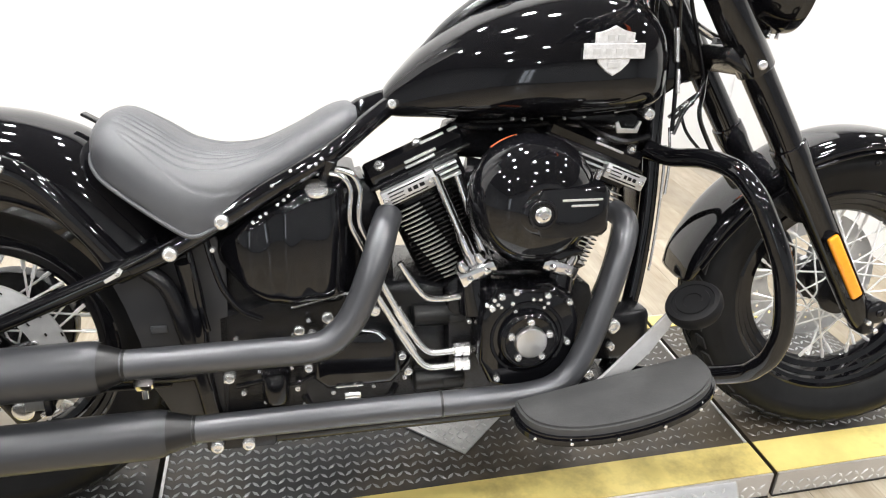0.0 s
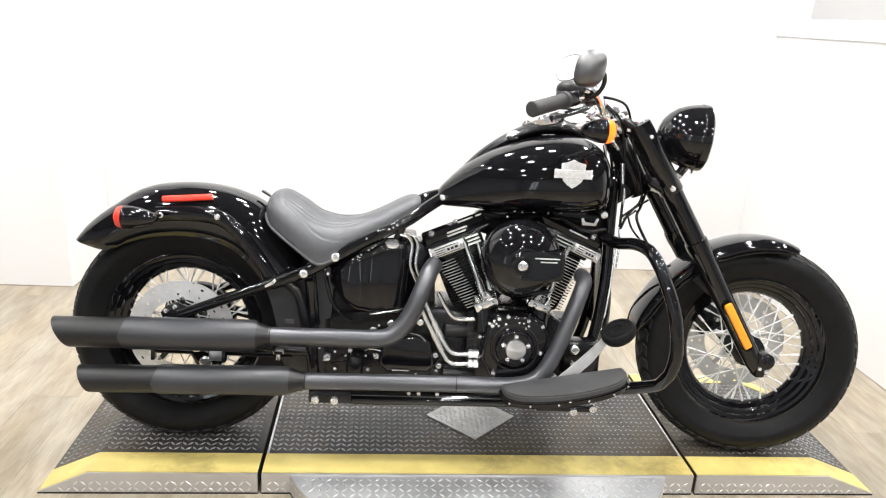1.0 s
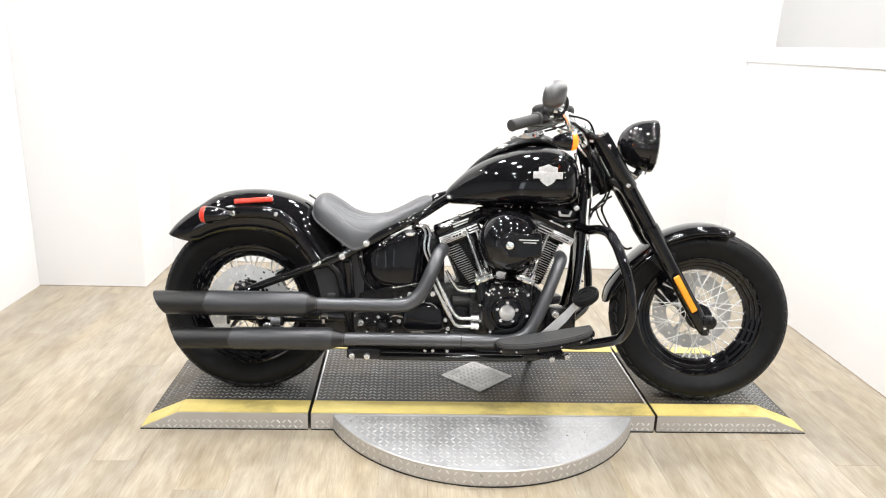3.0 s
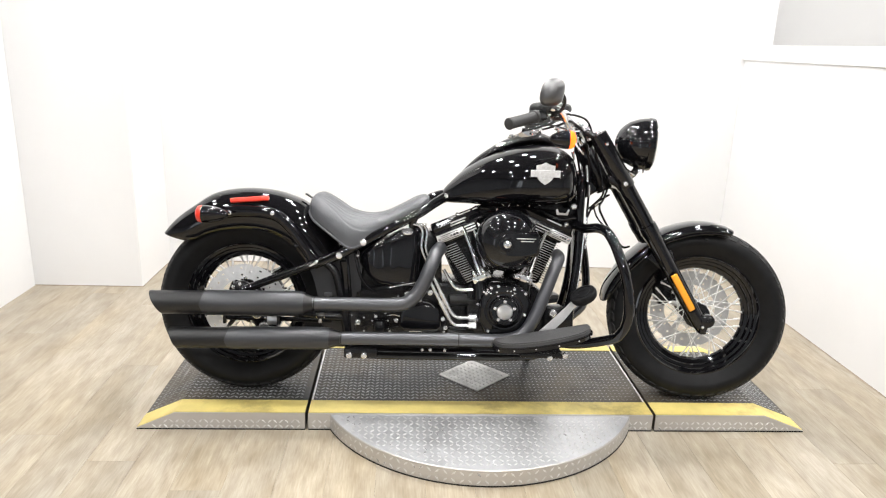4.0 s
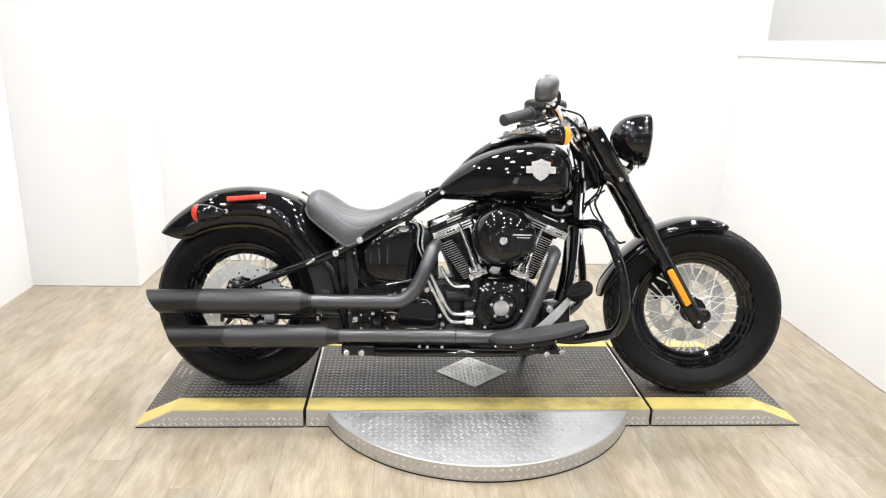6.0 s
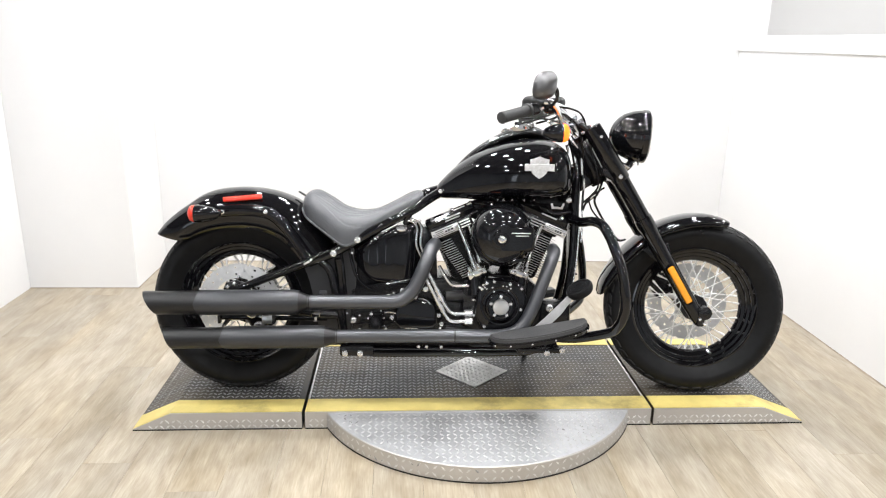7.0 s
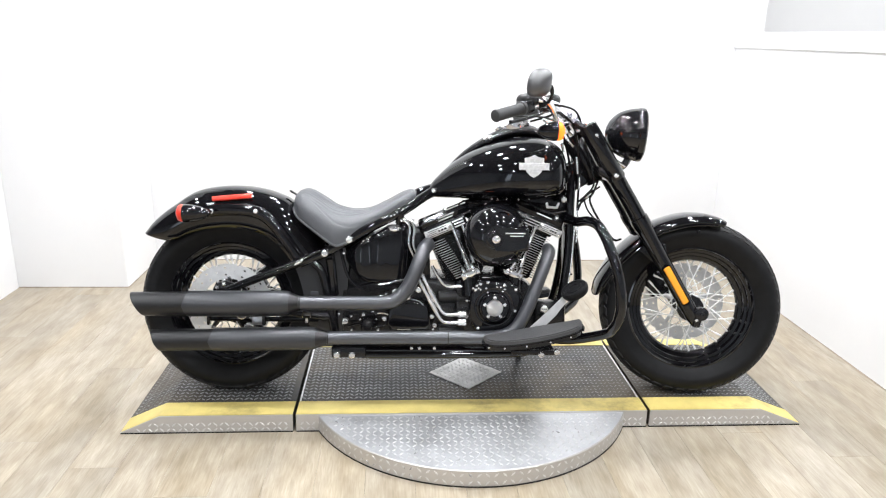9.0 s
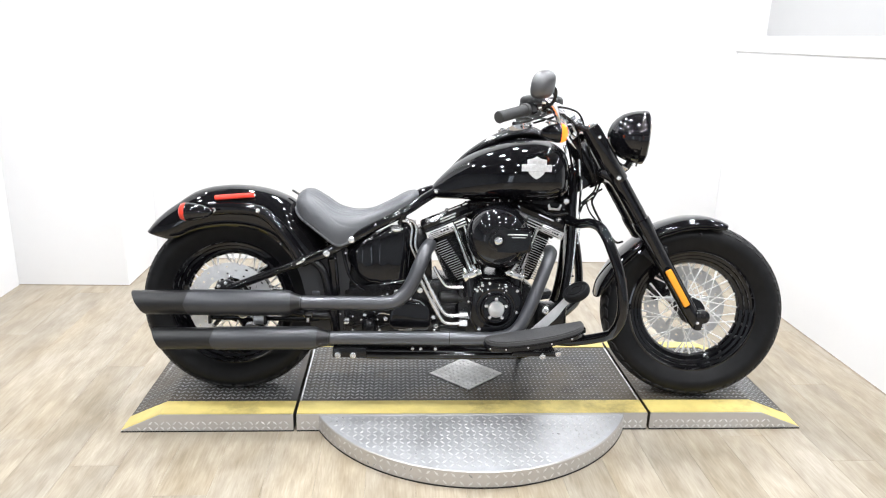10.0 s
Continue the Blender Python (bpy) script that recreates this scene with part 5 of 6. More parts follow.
box(bm, (-0.036, -0.129, 0.3435), (-0.008, -0.123, 0.3565), 0.0028)
part("housing_slot", bm, M_JOINT, st, "dark slot")
bm = bmesh.new()
lathe(bm, (-0.1, -0.115, 0.232), (1, 0, 0), [(0.016, 0), (0.0205, 0.004), (0.0205, 0.085), (0.017, 0.09)], 24)
st = part("oil_filter_housing", bm, M_MATTE2, bike, "dark grey cylinder housing")
bm = bmesh.new()
box(bm, (-0.05, -0.14, 0.228), (-0.018, -0.132, 0.241), 0.0028)
part("housing_slot", bm, M_JOINT, st, "dark slot")
bm = bmesh.new()
box(bm, (-0.10, -0.115, 0.215), (-0.005, -0.06, 0.262), 0.006)
part("oil_pan", bm, M_WRINKLE, bike, "black oil pan")
bm = bmesh.new()
prism(bm, [(-0.44, 0.16), (-0.42, 0.146), (0.2, 0.146), (0.27, 0.175), (0.27, 0.2), (-0.44, 0.2)], -0.09, 0.1, 0.006)
part("sump", bm, M_WRINKLE, bike, "black engine sump between the frame tubes")
for k in range(9):
    bm = bmesh.new()
    box(bm, (-0.38 + 0.065 * k, -0.098, 0.15), (-0.375 + 0.065 * k, -0.088, 0.196), 0.001, seg=1)
    part("sump_rib", bm, M_BLACK, bike)
bm = bmesh.new()
tube(bm, [(-0.122, -0.14, 0.462), (-0.10, -0.142, 0.425), (-0.08, -0.142, 0.40), (-0.055, -0.142, 0.394), (-0.012, -0.14, 0.396)], 0.006, 10)
part("oil_line", bm, M_CHROME, bike, "bent chrome oil line")
for pts in ([(-0.165, -0.15, 0.455), (-0.13, -0.152, 0.385), (-0.104, -0.152, 0.337), (-0.082, -0.152, 0.307), (-0.06, -0.152, 0.3), (-0.02, -0.15, 0.302)], [(-0.175, -0.15, 0.435), (-0.13, -0.152, 0.352), (-0.098, -0.152, 0.295), (-0.08, -0.152, 0.276), (-0.058, -0.152, 0.273), (-0.02, -0.15, 0.275)]):
    bm = bmesh.new()
    tube(bm, pts, 0.0056, 12)
    line = part("oil_line", bm, M_BOLT, bike, "bent bright oil line")
    bm = bmesh.new()
    lathe(bm, (-0.034, -0.15, pts[-1][2]), (1, 0, 0), [(0.0095, 0), (0.012, 0.002), (0.012, 0.012), (0.0095, 0.013), (0.0095, 0.015), (0.012, 0.016), (0.012, 0.027), (0.009, 0.03)], 8)
    part("hose_nut", bm, M_BOLT, line, "chrome hex nut")
    bm = bmesh.new()
    a, b = Vector(pts[1]), Vector(pts[2])
    rod(bm, a, a + (b - a) * 0.8, 0.0078, seg=12)
    part("hose_sleeve", bm, M_BOLT, line, "chrome sleeve")

for z in (0.232, 0.219):
    bm = bmesh.new()
    lathe(bm, (-0.222, -0.15, z), (1, 0, 0), [(0.004, 0), (0.006, 0.001), (0.006, 0.026), (0.004, 0.028)], 10)
    part("clamp_clip", bm, M_BOLT, bike, "bright hose clamp")
bm = bmesh.new()
tube(bm, [(-0.29, -0.14, 0.235), (-0.275, -0.145, 0.215), (-0.25, -0.148, 0.205), (-0.19, -0.148, 0.206), (-0.15, -0.14, 0.215), (-0.13, -0.12, 0.23)], 0.006, 8)
part("breather_hose", bm, M_BLACK, bike, "black breather hose")
for x, z, r in ((0.02, 0.392, 0.004), (0.012, 0.4, 0.004), (0.03, 0.4, 0.0035), (0.024, 0.408, 0.004), (0.036, 0.395, 0.0035), (0.055, 0.4, 0.004), (0.09, 0.405, 0.0035), (0.102, 0.404, 0.0035), (0.115, 0.397, 0.004), (0.108, 0.39, 0.0035), (0.06, 0.386, 0.004), (0.072, 0.382, 0.0035)):
    bolt("cover_screw", (x, -0.1985, z), r, cam_cover, h=0.005)

# ------------------------------------------------ exhausts


def exhaust(name, path, r, label):
    bm = bmesh.new()
    tube(bm, path, r, 24, 8)
    return part(name, bm, M_MATTE, bike, label, smooth=60)


def muffler(parent, x_tip, x_join, x_pipe, y, z_tip, z_join, r, rp, slash, x_shield):
    L0 = x_join - x_tip
    rings_o = []
    n = 32
    prof = [(x_tip, r), (x_tip + 0.03, r), (x_tip + 0.25, r), (x_join - 0.01, r), (x_join, r * 0.985), (x_join + (x_pipe - x_join) * 0.5, (r + rp) / 2 + 0.001), (x_pipe, rp + 0.0012)]
    bm = bmesh.new()
    for i, (x, q) in enumerate(prof):
        pts = []
        for k in range(n):
            a = 2 * math.pi * k / n
            f = (x - x_tip) / (x_pipe - x_tip)
            z = z_tip + (z_join - z_tip) * f + q * math.sin(a)
            cut = slash * (0.5 - 0.5 * math.sin(a)) if i == 0 else 0.0
            if i == 1:
                cut = slash * (0.5 - 0.5 * math.sin(a)) * 0.9
            pts.append((x + cut, y + q * math.cos(a), z))
        rings_o.append(pts)
    # the hollow mouth
    inner = [[(px + 0.002, y + (py - y) * 0.88, z_tip + (pz - z_tip) * 0.88) for px, py, pz in rings_o[0]]]
    inner.append([(px + 0.12, py, pz) for px, py, pz in inner[0]])
    loft(bm, list(reversed(inner)) + rings_o, caps=False)
    mf = part("muffler", bm, M_MATTE2, parent, "matte black slash-cut muffler", smooth=50)
    bm = bmesh.new()
    rings_s = []
    for x, q in ((x_shield, r + 0.0016), (x_shield + 0.006, r + 0.003), (x_join - 0.012, r + 0.003), (x_join, r + 0.002), (x_join + 0.012, r * 0.93 + 0.002)):
        f = (x - x_tip) / (x_pipe - x_tip)
        zc = z_tip + (z_join - z_tip) * f
        rings_s.append([(x - 0.012 * (1 - abs(math.sin(a))) * (1 if x < x_shield + 0.01 else 0), y + q * math.cos(a), zc + q * math.sin(a)) for a in [radians(60 + 240 * k / 22) for k in range(23)]])
    loft(bm, rings_s, closed=False, caps=False)
    part("muffler_shield", bm, M_SHIELD, parent, "matte black heat shield", smooth=60)
    return mf


upper = exhaust("upper_exhaust", [(-0.56, -0.2, 0.344), (-0.43, -0.2, 0.3455), (-0.33, -0.2, 0.346), (-0.285, -0.2, 0.347), (-0.245, -0.199, 0.355), (-0.213, -0.196, 0.382), (-0.19, -0.192, 0.42), (-0.172, -0.186, 0.463), (-0.158, -0.172, 0.497), (-0.148, -0.148, 0.52), (-0.135, -0.1, 0.53)], 0.0232, "matte black upper exhaust pipe")
muffler(upper, -1.087, -0.592, -0.552, -0.2, 0.336, 0.3435, 0.0385, 0.0235, 0.045, -0.905)
lower = exhaust("lower_exhaust", [(-0.47, -0.22, 0.2345), (-0.30, -0.22, 0.2375), (-0.1, -0.22, 0.24), (0.03, -0.22, 0.241), (0.085, -0.22, 0.2435), (0.125, -0.219, 0.253), (0.155, -0.216, 0.275), (0.18, -0.212, 0.316), (0.207, -0.203, 0.379), (0.237, -0.186, 0.455), (0.256, -0.165, 0.496), (0.267, -0.135, 0.513), (0.27, -0.09, 0.517)], 0.0212, "matte black lower exhaust pipe")
muffler(lower, -1.018, -0.505, -0.458, -0.22, 0.2225, 0.2345, 0.0345, 0.0215, 0.03, -0.82)
for par, (x, y, z), r in ((upper, (-0.55, -0.2, 0.3437), 0.0245), (lower, (-0.457, -0.22, 0.2347), 0.0225), (lower, (-0.07, -0.22, 0.2402), 0.0224)):
    bm = bmesh.new()
    lathe(bm, (x, y, z), (1, 0, 0), [(r - 0.001, 0), (r, 0.0005), (r, 0.004), (r - 0.001, 0.0045)], 24)
    part("pipe_band", bm, M_MATTE2, par, "narrow joint band")
bm = bmesh.new()
lathe(bm, (-0.545, -0.178, 0.30), (1, 0, 0), [(0.008, 0), (0.0115, 0.004), (0.0115, 0.024), (0.008, 0.028)], 6)
rod(bm, (-0.531, -0.178, 0.30), (-0.531, -0.178, 0.275), 0.006)
part("clamp_nut", bm, M_CHROME, upper, "chrome clamp nut")
for x in (-0.845, -0.667):
    bm = bmesh.new()
    box(bm, (x - 0.005, -0.2, 0.268), (x + 0.005, -0.178, 0.318), 0.003)
    part("muffler_hanger", bm, M_BLACK, upper, "black muffler hanger")
bm = bmesh.new()
box(bm, (-0.712, -0.168, 0.262), (-0.672, -0.164, 0.29), 0.002)
part("info_tag", bm, M_ALU, upper, "bare metal tag")
bm = bmesh.new()
box(bm, (-0.87, -0.135, 0.266), (-0.5, -0.125, 0.282), 0.004)
part("muffler_bracket", bm, M_BLACK, upper, "black muffler bracket")

# lower frame hardware
bm = bmesh.new()
box(bm, (-0.455, -0.15, 0.148), (-0.34, -0.12, 0.185), 0.006)
part("footpeg_bracket", bm, M_BLACK, bike, "black lower bracket")
for x in (-0.436, -0.385):
    bolt("bracket_bolt", (x, -0.151, 0.16), 0.012, bike, h=0.014)
for x in (-0.187, -0.16, -0.11):
    bolt("frame_bolt", (x, -0.131, 0.181), 0.007, bike, h=0.014)
bm = bmesh.new()
tube(bm, [(-0.36, -0.135, 0.172), (-0.1, -0.137, 0.175), (0.15, -0.137, 0.176)], 0.0045, 8)
part("brake_rod", bm, M_GLOSS, bike, "black brake rod")

# belt pulley on the far side, hub cover and caliper bracket on the near side
bm = bmesh.new()
lathe(bm, (AX_R[0], 0.088, AX_R[2]), (0, 1, 0), [(0.02, 0), (0.1, 0.0), (0.104, -0.004), (0.106, 0.0), (0.106, 0.026), (0.1, 0.028), (0.03, 0.02)], 48)
part("rear_pulley", bm, M_BLACK, rear_wheel, "black belt pulley", matrix=pose(-AX_R[0], 0, -AX_R[2]))
bm = bmesh.new()
prism(bm, [(-0.845, 0.345), (-0.855, 0.37), (-0.84, 0.39), (-0.81, 0.4), (-0.775, 0.385), (-0.755, 0.355), (-0.77, 0.33), (-0.82, 0.32)], -0.112, -0.094, 0.005)
part("caliper_bracket", bm, M_BLACK, bike, "black brake caliper bracket")
# rear brake caliper
bm = bmesh.new()
box(bm, (-0.055, -0.03, -0.03), (0.055, 0.03, 0.03), 0.012, seg=3)
cal = part("rear_caliper", bm, M_BLACK, bike, "black rear brake caliper", matrix=pose(-0.74, -0.105, 0.27, 0, 60, 0))
for q in (-0.025, 0.025):
    bm = bmesh.new()
    lathe(bm, (q, -0.03, 0), (0, -1, 0), [(0.017, 0), (0.017, 0.004), (0.0145, 0.006), (0.006, 0.0065)], 20)
    part("piston_cap", bm, M_BOLT, cal, "bright piston cap")
for q in (-0.048, 0.0, 0.048):
    bolt("caliper_pin", (q, -0.03, 0.02), 0.006, cal, h=0.008)
for x, z in ((-0.838, 0.377), (-0.815, 0.388), (-0.788, 0.378), (-0.84, 0.355), (-0.80, 0.365)):
    bolt("caliper_bolt", (x, -0.112, z), 0.007, bike, h=0.01)

# ------------------------------------------------ front end
FORK_T, FORK_M, FORK_B = (0.379, 0.932), (0.487, 0.758), (0.782, 0.276)
FD = (Vector((FORK_B[0], 0, FORK_B[1])) - Vector((FORK_M[0], 0, FORK_M[1]))).normalized()
for side in (-1, 1):
    y = side * 0.125
    sx = 0.034 if side > 0 else 0.0
    bm = bmesh.new()
    d = Vector((FORK_M[0] - FORK_T[0], 0, FORK_M[1] - FORK_T[1]))
    lathe(bm, (FORK_T[0], y, FORK_T[1]), d, [(0.018, -0.004), (0.03, 0.0), (0.031, 0.008), (0.0315, d.length - 0.004), (0.0285, d.length)], 32)
    up = part("fork_cover", bm, M_GLOSS, bike, "gloss black upper fork cover")
    bolt("fork_bolt", (FORK_M[0] - 0.012, y + side * 0.027, FORK_M[1] + 0.012), 0.009, up, (0, side, 0), 0.012)
    bm = bmesh.new()
    rod(bm, (FORK_M[0], y, FORK_M[1]), tuple(Vector((FORK_M[0], y, FORK_M[1])) + FD * 0.15), 0.027, seg=28)
    ft = part("fork_tube", bm, M_GLOSS, bike, "gloss black fork tube cover")
    bm = bmesh.new()
    s0 = Vector((FORK_M[0], y, FORK_M[1])) + FD * 0.145
    L1 = (Vector((FORK_B[0], y, FORK_B[1])) - s0).length
    lathe(bm, s0, FD, [(0.025, 0), (0.0305, 0.003), (0.031, 0.03), (0.029, 0.05), (0.0265, 0.16), (0.0255, L1 - 0.07), (0.024, L1 - 0.03), (0.02, L1), (0.012, L1 + 0.01)], 28)
    sl = part("fork_slider", bm, M_GLOSS, bike, "gloss black fork slider")
    bm = bmesh.new()
    lathe(bm, (0.79, y - 0.03, 0.31), (0, 1, 0), [(0.016, 0), (0.023, 0.004), (0.023, 0.05), (0.018, 0.058)], 24)
    box(bm, (0.764, y - 0.024, 0.262), (0.792, y + 0.02, 0.33), 0.008)
    part("axle_clamp", bm, M_BLACK, sl, "black axle clamp")
    bolt("axle_bolt", (0.79, y + side * 0.03, 0.31), 0.009, sl, (0, side, 0), 0.006, M_BLACK)
    for q, z in ((0.772, 0.29), (0.79, 0.272)):
        bolt("clamp_bolt", (q, y + side * 0.024, z), 0.006, sl, (0, side, 0), 0.008)
    a = math.degrees(math.atan2(0.735 - 0.668, 0.459 - 0.349))
    bm = bmesh.new()
    box(bm, (-0.0145, -0.005, -0.077), (0.0145, 0.004, 0.077), 0.0125, seg=4)
    rf = part("reflector_base", bm, M_BLACK, sl, "black reflector base", matrix=pose(0.694, y + side * 0.0265, 0.409, 0, -a, 0))
    bm = bmesh.new()
    box(bm, (-0.0115, -0.006, -0.071), (0.0115, 0.006, 0.071), 0.0055, seg=4)
    part("fork_reflector", bm, M_AMBER, sl, "amber side reflector", matrix=pose(0.694, y + side * 0.0325, 0.409, 0, -a, 0))
    for ob in (up, ft, sl):
        ob.location.x = sx
# yokes
for (x, z), h in (((0.383, 0.925), 0.022), ((0.47, 0.775), 0.03)):
    bm = bmesh.new()
    box(bm, (-0.032, -0.145, -h / 2), (0.03, 0.145, h / 2), 0.01, seg=3)
    part("fork_yoke", bm, M_BLACK, bike, "black fork yoke", matrix=pose(x - 0.002, 0, z, 0, 31.5, STEER))
for side in (-1, 1):
    bolt("yoke_bolt", (0.382 + (0.026 if side > 0 else 0), side * 0.125, 0.937), 0.016, bike, (-0.5, 0, 0.85), 0.012)
bm = bmesh.new()
lathe(bm, (0.368, 0, 0.952), (-0.5, 0, 0.85), [(0.022, 0), (0.022, 0.012), (0.014, 0.018)], 24)
part("stem_nut", bm, M_CHROME, bike, "chrome steering stem nut")
# headlamp
LAMP = pose(0.579, -0.05, 0.907, 0, 4, STEER) @ Matrix.Scale(0.965, 4)
bm = bmesh.new()
lathe(bm, (0, 0, 0), (-1, 0, 0), [(0.086, -0.012), (0.0925, -0.008), (0.0945, 0.0), (0.0945, 0.012), (0.0915, 0.016), (0.0905, 0.03), (0.085, 0.052), (0.074, 0.078), (0.058, 0.098), (0.04, 0.112), (0.02, 0.12), (0.001, 0.123)], 48)
lamp = part("headlamp", bm, M_GLOSS, bike, "gloss black headlamp bucket", smooth=35, matrix=LAMP)
bm = bmesh.new()
lathe(bm, (0.008, 0, 0), (1, 0, 0), [(0.087, 0), (0.085, 0.005), (0.07, 0.013), (0.04, 0.019), (0.001, 0.021)], 48)
part("headlamp_lens", bm, M_MIRROR, lamp, "clear headlamp lens over a bright reflector")
bm = bmesh.new()
tube(bm, [(-0.03, 0, -0.085), (-0.05, 0, -0.115), (-0.085, 0, -0.125), (-0.12, 0, -0.12)], 0.013, 12)
part("headlamp_mount", bm, M_BLACK, lamp, "black headlamp mount")
bm = bmesh.new()
for q in (0.0, -0.016):
    rod(bm, (q - 0.01, -0.012, -0.09), (q - 0.012, -0.014, -0.103), 0.004)
part("headlamp_screw", bm, M_CHROME, lamp, "chrome adjuster screws")
for side in (-1, 1):
    bm = bmesh.new()
    tube(bm, [(0.47, side * 0.055, 0.83), (0.50, side * 0.06, 0.815), (0.53, side * 0.055, 0.80)], 0.008, 10)
    part("headlamp_bracket", bm, M_CHROME, bike, "polished headlamp bracket")

# handlebar, controls and mirrors
bm = bmesh.new()
BAR = [(0.135, -0.29, 0.972), (0.175, -0.245, 0.985), (0.235, -0.2, 0.988), (0.285, -0.15, 0.965), (0.315, -0.09, 0.95), (0.325, 0, 0.948), (0.315, 0.09, 0.95), (0.345, 0.15, 0.975), (0.335, 0.2, 1.02), (0.295, 0.245, 1.037), (0.27, 0.29, 1.03)]
tube(bm, BAR, 0.0125, 14)
bar = part("handlebar", bm, M_CHROME, bike, "polished low handlebar")
bm = bmesh.new()
tube(bm, [(0.19, -0.265, 1.0), (0.22, -0.25, 0.996), (0.245, -0.225, 0.975), (0.262, -0.2, 0.95)], [0.011, 0.013, 0.012, 0.008], 12)
part("lever_bracket", bm, M_CHROME, bar, "polished lever bracket")
for side in (-1, 1):
    p0, p1 = Vector((0.05, side * 0.372, 0.941)), Vector((0.145, side * 0.289, 0.972))
    bm = bmesh.new()
    d = p1 - p0
    lathe(bm, p0, d, [(0.012, 0), (0.0175, 0.002), (0.019, 0.006), (0.0175, 0.012), (0.0172, d.length - 0.012), (0.0205, d.length - 0.01), (0.0205, d.length)], 24)
    hg = part("hand_grip", bm, M_PAD, bar, "black rubber grip")
    bm = bmesh.new()
    box(bm, (-0.024, -0.02, -0.02), (0.024, 0.02, 0.02), 0.008, seg=3)
    sh = part("switch_housing", bm, M_BLACK, bar, "black switch housing", matrix=pose(0.153, side * 0.272, 0.977, 0, -14, side * -38))
    bm = bmesh.new()
    box(bm, (-0.038, -0.028, -0.021), (0.038, 0.028, 0.021), 0.0195, seg=5)
    br = part("brake_reservoir", bm, M_MATTE2, bar, "black brake fluid reservoir", matrix=pose(0.166, side * 0.25, 1.0, 0, -10, side * -40))
    bm = bmesh.new()
    tube(bm, [(0.205, side * 0.245, 0.968), (0.2, side * 0.285, 0.958), (0.16, side * 0.325, 0.942), (0.11, side * 0.365, 0.928), (0.095, side * 0.38, 0.925)], [0.008, 0.006, 0.0048, 0.0045, 0.0058], 10)
    bl = part("brake_lever", bm, M_BLACK, bar, "black hand lever")
    # mirror
    bm = bmesh.new()
    rings = []
    for h, q in ((0.0, 1.0), (-0.006, 1.02), (0.003, 1.03), (0.01, 0.99), (0.019, 0.88), (0.027, 0.68), (0.032, 0.42), (0.034, 0.15)):
        pts = []
        for k in range(28):
            t = 2 * math.pi * k / 28
            c, s = math.cos(t), math.sin(t)
            yy = (0.041 if side < 0 else 0.045) * math.copysign(abs(c) ** 0.72, c) * q
            zz = 0.041 * math.copysign(abs(s) ** 0.72, s) * q + 0.012 * c * q - 0.14 * yy * (1 if s < 0 else 0.2)
            pts.append((h, yy * -side, zz))
        rings.append(pts)
    loft(bm, rings[1:])
    head = part("mirror", bm, M_MIRROR_BACK, bike, "dark grey satin rear-view mirror housing", matrix=pose(0.181 if side < 0 else 0.182, side * 0.34, 1.042 if side < 0 else 1.056, 0, 8, -52 if side < 0 else 38))
    bm = bmesh.new()
    pts = [(-0.0068, y * 0.94, z * 0.94) for _, y, z in rings[1]]
    bm.faces.new([bm.verts.new(p) for p in pts])
    part("mirror_glass", bm, M_MIRROR, head, "mirror glass")
    bm = bmesh.new()
    tube(bm, [(0.195, side * 0.332, 1.04), (0.222, side * 0.315, 1.036), (0.23, side * 0.30, 1.015), (0.222, side * 0.275, 0.992), (0.2, side * 0.255, 0.98)], 0.0055, 10)
    ms = part("mirror_stem", bm, M_BLACK, bike, "black bent mirror stem")
    for ob in (hg, sh, br, bl, ms, head):
        ob.location.x += (0.105 if ob is head or ob is ms else 0.155) if side > 0 else 0.0
        ob.location.z += (0.056 if ob is head or ob is ms else 0.04) if side > 0 else 0.0
for side in (-1, 1):
    bm = bmesh.new()
    lathe(bm, (0.35, side * 0.045, 0.925), (-0.45, 0, 0.6), [(0.018, 0), (0.02, 0.01), (0.017, 0.035), (0.02, 0.05)], 20)
    part("bar_riser", bm, M_CHROME, bike, "polished handlebar riser")
bm = bmesh.new()
box(bm, (-0.02, -0.065, -0.012), (0.02, 0.065, 0.012), 0.006)
part("bar_clamp", bm, M_CHROME, bike, "polished handlebar clamp", matrix=pose(0.325, 0, 0.963, 0, -35, 0))
# cables
CABLES = [
    ([(0.2, -0.23, 0.975), (0.275, -0.2, 0.965), (0.335, -0.12, 0.93), (0.365, -0.075, 0.85), (0.372, -0.07, 0.76), (0.368, -0.08, 0.655)], 0.004, M_BLACK),
    ([(0.2, -0.24, 0.99), (0.29, -0.205, 0.985), (0.35, -0.12, 0.965), (0.39, -0.06, 0.88), (0.42, -0.06, 0.78), (0.42, -0.075, 0.73), (0.385, -0.085, 0.69), (0.368, -0.085, 0.65)], 0.0036, M_BLACK),
    ([(0.45, -0.03, 0.76), (0.425, -0.07, 0.715), (0.405, -0.1, 0.69), (0.415, -0.1, 0.66), (0.45, -0.095, 0.605), (0.495, -0.085, 0.553), (0.53, -0.05, 0.55)], 0.004, M_BLACK),
    ([(0.19, 0.24, 0.98), (0.28, 0.19, 0.975), (0.34, 0.1, 0.94), (0.37, 0.06, 0.85), (0.37, 0.06, 0.70)], 0.004, M_BLACK),
    ([(0.255, -0.15, 0.92), (0.30, -0.12, 0.90), (0.33, -0.06, 0.85), (0.345, -0.05, 0.79)], 0.004, M_BLACK),
]
for pts, r, ma in CABLES:
    bm = bmesh.new()
    tube(bm, pts, r, 8, 6)
    part("control_cable", bm, ma, bike, "black control cable")
